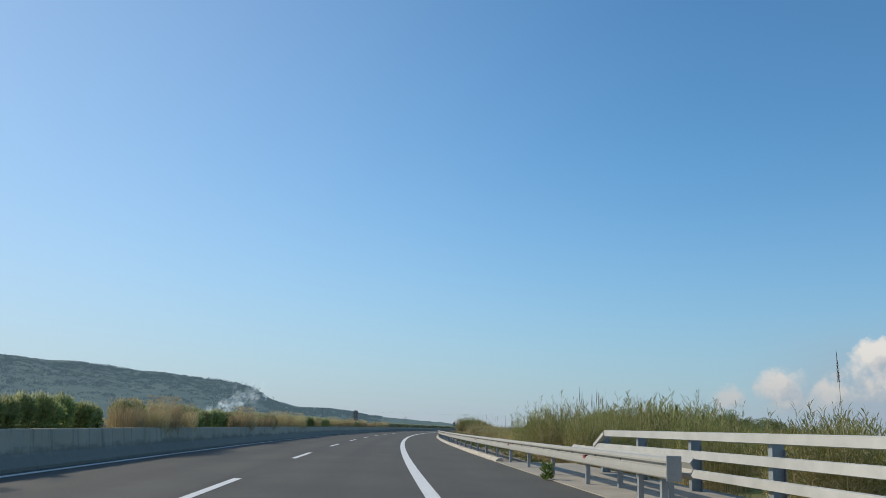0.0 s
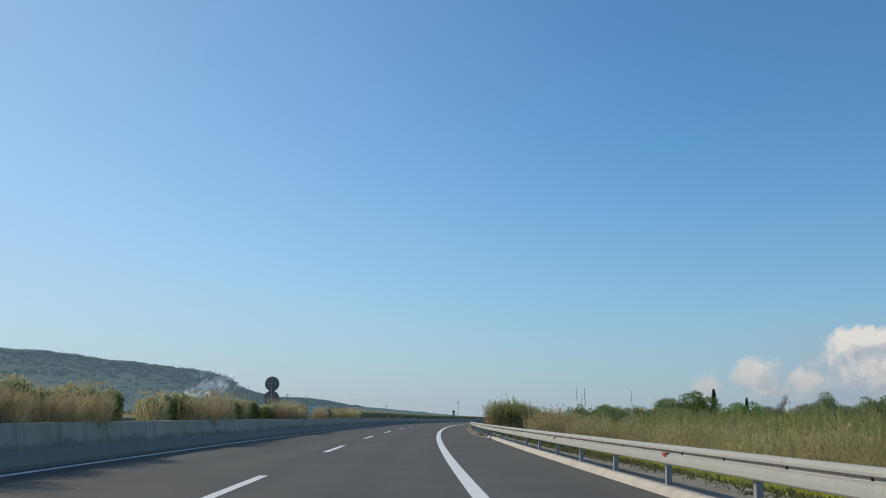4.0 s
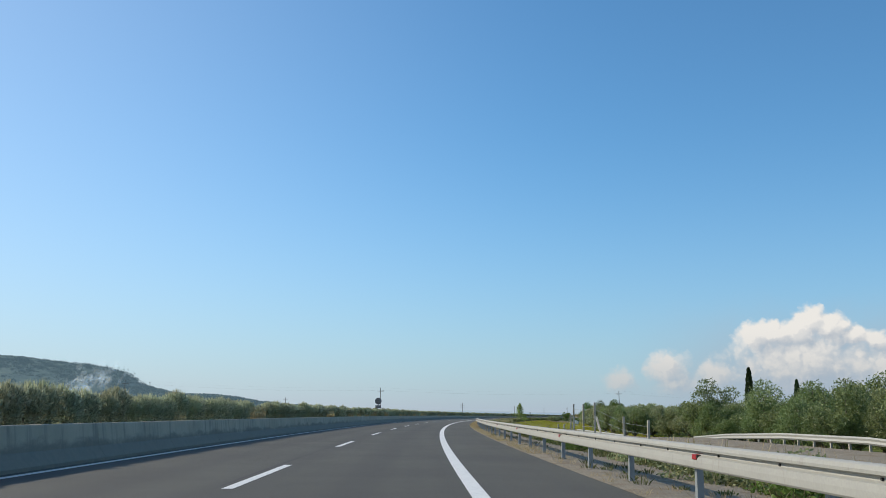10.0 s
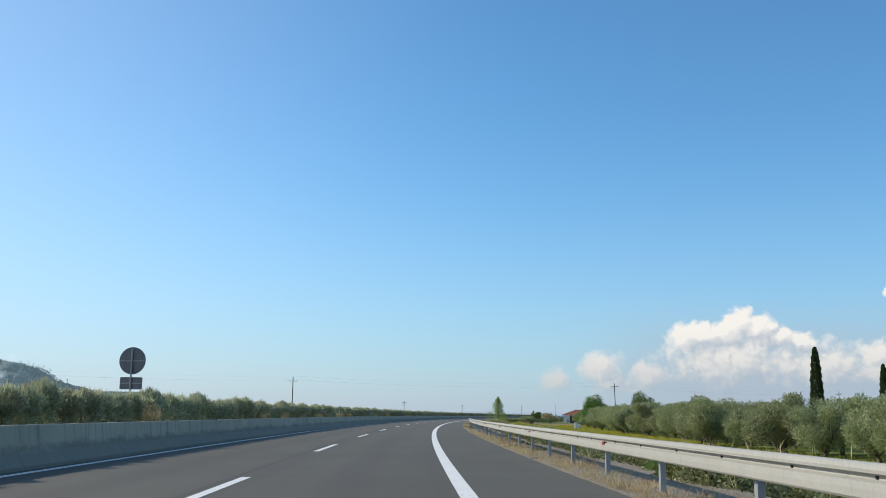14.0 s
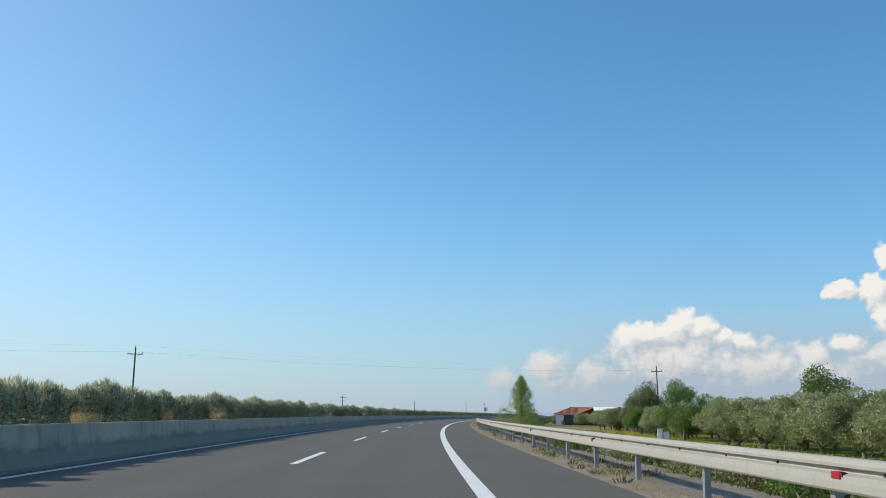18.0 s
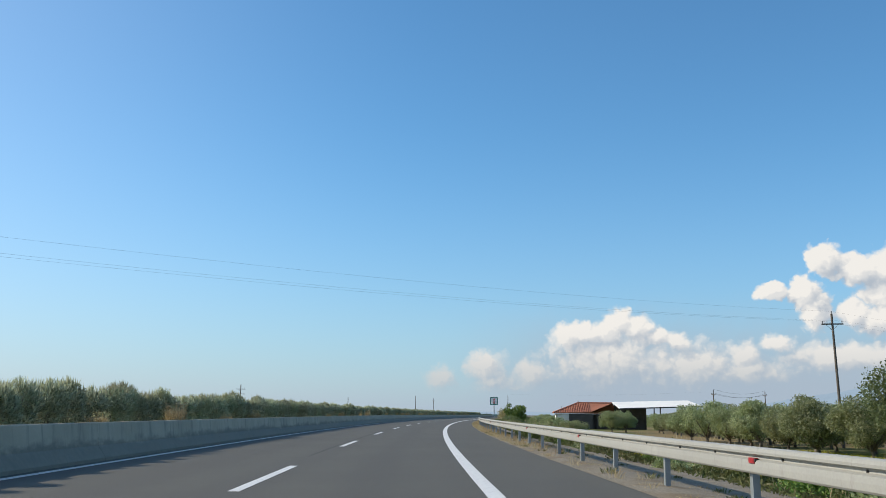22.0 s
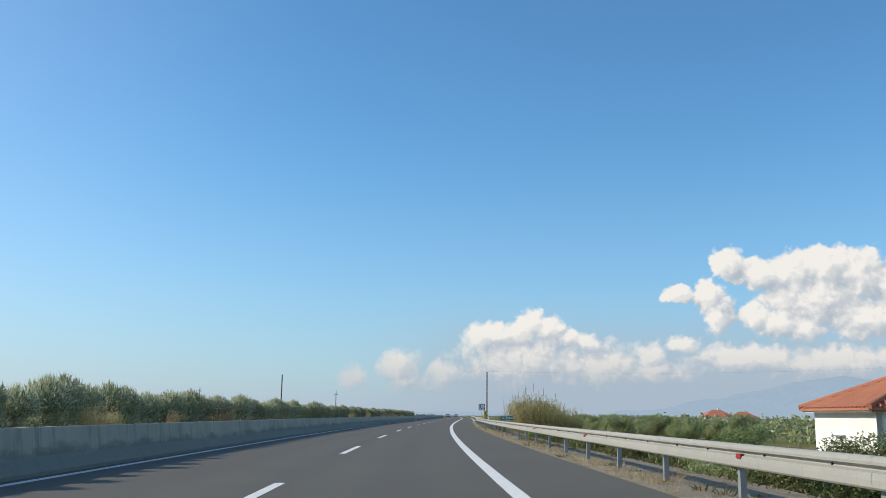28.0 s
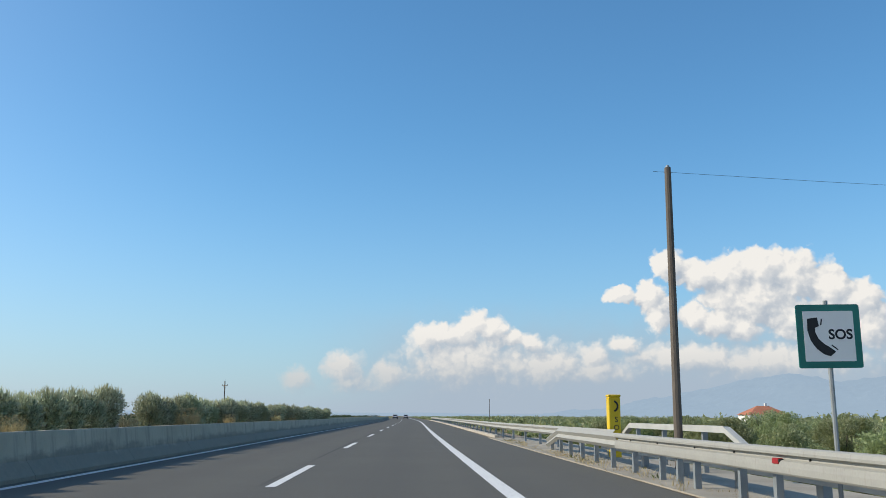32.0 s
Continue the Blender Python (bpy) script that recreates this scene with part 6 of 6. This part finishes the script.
# ---- vehicles far ahead ----
def car(s, u, paint, label):
    top = thing("car", label, "car", "cars ahead")
    top.matrix_world = stand(s, u, 0.0)
    body = bmesh.new()
    prof = [(-2.1, 0.35), (-2.15, 0.75), (-2.0, 0.95), (-1.55, 1.42), (0.3, 1.46), (1.05, 0.98), (1.95, 0.82), (2.1, 0.4)]
    a = [body.verts.new((-0.86 + (0.14 if z > 1.2 else 0), y, z)) for y, z in prof]
    b = [body.verts.new((0.86 - (0.14 if z > 1.2 else 0), y, z)) for y, z in prof]
    body.faces.new(a)
    body.faces.new(b[::-1])
    for i in range(len(prof)):
        j = (i + 1) % len(prof)
        body.faces.new((a[i], b[i], b[j], a[j]))
    part("body", body, paint, top)
    m = Matrix.Translation((0, -1.785, 1.185)) @ Euler((radians(-43.7), 0, 0)).to_matrix().to_4x4()
    part("rear_window", cube_bm(-0.62, 0.62, -0.02, 0.02, -0.26, 0.26), M_GLASS, top, m=m)
    for x in (-0.68, 0.68):
        part("tail_lamp", cube_bm(x - 0.14, x + 0.14, -2.16, -2.08, 0.66, 0.82), M_LAMP, top)
        for y in (-1.35, 1.3):
            bm = bmesh.new()
            rod(bm, (x * 1.05 - 0.1, y, 0.31), (x * 1.05 + 0.1, y, 0.31), 0.31, seg=16)
            wh = part("wheel", bm, M_RUBBER, top)
            bm = bmesh.new()
            sx = 0.11 if x > 0 else -0.11
            rod(bm, (x * 1.05 + sx * 0.92, y, 0.31), (x * 1.05 + sx * 1.05, y, 0.31), 0.19, seg=12)
            part("rim", bm, M_POST, wh)
    part("bumper", cube_bm(-0.84, 0.84, -2.19, -2.1, 0.36, 0.58, 0.02), M_RUBBER, top)


car(1165, -1.9, M_CARPAINT, "silver hatchback far ahead on the motorway")
car(1120, -5.6, M_CARPAINT, "pale grey hatchback far ahead in the overtaking lane")


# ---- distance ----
# Far ground tones, with distance haze put in as an even emission of air colour.
def haze_glow_nodes(c1, c2, air, share, scale):
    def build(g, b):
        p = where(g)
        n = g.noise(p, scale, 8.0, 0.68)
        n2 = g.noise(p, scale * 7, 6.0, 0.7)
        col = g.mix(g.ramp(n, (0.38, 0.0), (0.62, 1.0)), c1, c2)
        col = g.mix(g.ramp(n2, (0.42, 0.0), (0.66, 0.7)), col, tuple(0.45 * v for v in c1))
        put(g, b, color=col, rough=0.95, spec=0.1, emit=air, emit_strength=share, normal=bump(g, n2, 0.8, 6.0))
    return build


# hill and woods glow faintly blue in place of haze
M_HILL = material("haze_glow_scrub", haze_glow_nodes((0.022, 0.042, 0.020), (0.058, 0.080, 0.038), (0.25, 0.40, 0.52), 0.34, 0.016))
M_HILLWOOD = material("haze_glow_woods", haze_glow_nodes((0.018, 0.034, 0.016), (0.050, 0.072, 0.032), (0.25, 0.40, 0.52), 0.31, 0.05))
# nearly black rock; the pale blue is haze painted as emission
M_MOUNT = material("haze_glow_mountain", haze_glow_nodes((0.012, 0.016, 0.016), (0.025, 0.03, 0.03), (0.365, 0.48, 0.605), 0.95, 0.002))
M_FARTREES = leafy("far_trees", (0.030, 0.050, 0.022), (0.075, 0.10, 0.045), (0.05, 0.075, 0.032))


def ridge(name, label, az0, az1, prof, near, dist, base, mat, rough, seed):
    """A long rise seen far off: slopes up from near to dist, with broken skyline."""
    n, m = 260, 22
    verts, faces = [], []
    for i in range(n):
        az = az0 + (az1 - az0) * i / (n - 1)
        el = float(np.interp(az, [p_[0] for p_ in prof], [p_[1] for p_ in prof]))
        top_z = dist * math.tan(radians(el))
        for j in range(m):
            f = j / (m - 1)
            r = near + (dist - near) * f
            z = base + (top_z - base) * (f ** 0.8)
            x, y = r * math.sin(radians(az)), r * math.cos(radians(az))
            k = noise.fractal(Vector((x * 0.004 + seed, y * 0.004, 0.0)), 1.0, 2.0, 5)
            k2 = noise.noise(Vector((x * 0.05, y * 0.05, seed)))
            verts.append((x, y, z + rough * (k * 0.9 + k2 * 0.45) * min(1, f * 2) * min(1.0, max(0.0, top_z - base) / 25.0)))
    for i in range(n - 1):
        for j in range(m - 1):
            faces.append((i * m + j, (i + 1) * m + j, (i + 1) * m + j + 1, i * m + j + 1))
    ob = new(name, mesh_from(verts, faces, mat))
    tagged(ob, label, "hill", kind="structure")


SKYLINE = [(-60, 3.6), (-40, 3.9), (-28, 3.6), (-19.8, 3.25), (-16.9, 3.0), (-15.3, 3.03), (-13.8, 2.9), (-12.2, 2.68), (-10.6, 2.62), (-9.0, 2.47), (-7.3, 2.35), (-6.5, 2.2), (-5.6, 1.98), (-4.8, 1.45), (-4.2, 1.22), (-2.9, 0.92), (-1.2, 0.92), (0.2, 0.8), (1.3, 0.6), (5.5, 0.35), (9, 0.1)]
ridge("hill_backdrop", "scrub-covered hill falling to the plain, haze painted in as glow", -60, 9, [(a, max(0.05, e - 0.03)) for a, e in SKYLINE], 1500, 3000, -4, M_HILL, 7, 1.0)
ridge("mountain_backdrop", "mountains behind the plain, pale blue from painted haze glow", 33, 100, [(33, 0.05), (37, 0.45), (40, 1.0), (43, 1.7), (45.5, 2.1), (48, 1.75), (50.5, 2.0), (54, 2.0), (58, 1.6), (62, 2.2), (70, 2.5), (80, 1.8), (100, 1.5)], 3600, 4250, -8, M_MOUNT, 14, 5.0)
ridge("mountain_backdrop", "low rise along the horizon ahead, blue from painted haze glow", 5, 34, [(5, 0.12), (12, 0.2), (20, 0.16), (28, 0.14), (34, 0.1)], 3400, 4000, -8, M_MOUNT, 3, 9.0)


def far_woods(name, label, pts, mat, size, count):
    """Uneven far belts of trees, as many leaf tufts."""
    cs, ds = [], []
    for (x, y), r in pts:
        blobs = [(x + RNG.normal() * r * 0.6, y + RNG.normal() * r * 0.6, -1.5 + r * (0.35 + 0.35 * RNG.random()), r * 0.75, r * 0.75, r * 0.6) for _ in range(3)]
        p_, d_ = clumps(blobs, count, 0.5)
        cs.append(p_)
        ds.append(d_)
    c, d = np.concatenate(cs), np.concatenate(ds)
    ob = new(name, leaves(c, d + unit(len(c)), size * (0.6 + 0.8 * RNG.random(len(c))), size * 0.5, mat))
    tagged(ob, label, "trees", kind="stuff")


belt = []
for s in np.arange(420, 2000, 9.0):
    for u in (-38, -60, -95, -150):
        if RNG.random() < 0.5:
            w = way(min(s, 2400), u + RNG.uniform(-12, 12))
            belt.append(((w.x, w.y), RNG.uniform(1.6, 2.9)))
far_woods("far_woods", "low far trees and bushes beyond the other carriageway", belt, M_FARTREES, 0.7, 130)
belt = []
for s in np.arange(380, 1900, 8.0):
    for u in (70, 90, 120, 165, 220):
        if RNG.random() < 0.55 and not (s < 1000 and u > 130):
            w = way(s, u + RNG.uniform(-12, 12))
            belt.append(((w.x, w.y), RNG.uniform(1.6, 2.7)))
for s in np.arange(800, 930, 6.0):
    for u in (34, 40, 47, 54, 62):
        w = way(s, u + RNG.uniform(-3, 3))
        belt.append(((w.x, w.y), RNG.uniform(1.8, 2.7)))
for s in np.arange(905, 1700, 7.0):
    for u in (12, 22, 38, 52):
        if RNG.random() < 0.6:
            w = way(s, u + RNG.uniform(-5, 5))
            belt.append(((w.x, w.y), RNG.uniform(1.2, 2.0)))
far_woods("far_woods", "far olive groves and orchards of the plain", belt, M_OLIVE, 0.6, 150)


trees = []
for i in range(3200):
    az = radians(RNG.uniform(-30, 2))
    f = RNG.random() ** 0.6
    r = 1500 + 1500 * f
    el = float(np.interp(math.degrees(az), [q[0] for q in SKYLINE], [q[1] for q in SKYLINE]))
    z = -4 + (3000 * math.tan(radians(el - 0.03)) + 4) * f ** 0.8
    trees.append((r * math.sin(az), r * math.cos(az), z + 0.5, 9 * RNG.uniform(0.5, 1.6), 9 * RNG.uniform(0.5, 1.6), RNG.uniform(2.5, 5.0)))
for i in range(9):
    az = radians(-6.6 + 0.28 * i + RNG.uniform(-0.08, 0.08))
    el = float(np.interp(math.degrees(az), [q[0] for q in SKYLINE], [q[1] for q in SKYLINE]))
    trees.append((2990 * math.sin(az), 2990 * math.cos(az), 2990 * math.tan(radians(el - 0.03)) + 4, 4.0, 4.0, RNG.uniform(8, 14)))
p, d = clumps(trees, 70000, 0.5)
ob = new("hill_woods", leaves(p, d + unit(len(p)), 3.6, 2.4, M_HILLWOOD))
tagged(ob, "dark trees scattered over the hill with haze painted in", "trees", kind="stuff")


def smoke():
    n = 300
    t = RNG.random(n) ** 1.6
    base = Vector((-182, 1403, 0))
    side = Vector((math.cos(radians(9)), math.sin(radians(9)), 0))
    curl = 5 * np.sin(t * 9) + 3 * np.sin(t * 23 + 1)
    off = (RNG.normal(size=n) * (4 + 9 * t) - 12 + 66 * t + curl * t)[:, None] * np.array(side)
    p_ = np.array(base) + off + np.stack([np.zeros(n), RNG.normal(size=n) * 6, 9 + 34 * t + RNG.normal(size=n) * (3 + 3 * t)], 1)
    p_[:, 2] += 3.0 * np.sin(off[:, 0] * 0.35)
    def build(g, b):
        geo = g.t.nodes.new("ShaderNodeNewGeometry")
        put(g, b, color=(0.86, 0.94, 1.0), rough=1.0, spec=0.0)
        tr = g.t.nodes.new("ShaderNodeBsdfTranslucent")
        tr.inputs[0].default_value = (0.86, 0.94, 1.0, 1)
        clear = g.t.nodes.new("ShaderNodeBsdfTransparent")
        add = g.t.nodes.new("ShaderNodeAddShader")
        g.t.links.new(b.outputs[0], add.inputs[0])
        g.t.links.new(tr.outputs[0], add.inputs[1])
        mx = g.t.nodes.new("ShaderNodeMixShader")
        g.t.links.new(g.remap(geo.outputs["Random Per Island"], 0, 1, 0.02, 0.075), mx.inputs[0])
        g.t.links.new(clear.outputs[0], mx.inputs[1])
        g.t.links.new(add.outputs[0], mx.inputs[2])
        g.t.links.new(mx.outputs[0], [q for q in g.t.nodes if q.type == "OUTPUT_MATERIAL"][0].inputs[0])
    m = material("smoke", build)
    ob = new("smoke_plume", leaves(p_, unit(n) * 0.5 + np.array([0.6, 0.0, 0.8]), 5.5 + 6 * t, 4.5 + 5 * t, m))
    ob.visible_shadow = False
    tagged(ob, "thin white smoke rising from the fields before the hill", "smoke", kind="stuff")


smoke()


# weed tuft growing at the kerb
tuft = thing("kerb_weed", "small green weed tuft growing at the kerb", "weeds")
n = 260
a, r = RNG.random(n) * math.tau, 0.16 * np.sqrt(RNG.random(n))
c = np.stack([r * np.cos(a), r * np.sin(a), 0.04 + 0.36 * RNG.random(n)], 1)
part("foliage", leaves(c, np.stack([0.7 * np.cos(a), 0.7 * np.sin(a), np.ones(n)], 1) + 0.4 * unit(n), 0.15, 0.03, M_GREEN, 0.1), M_GREEN, tuft)
tuft.matrix_world = stand(67.7, 3.05, 0.0)
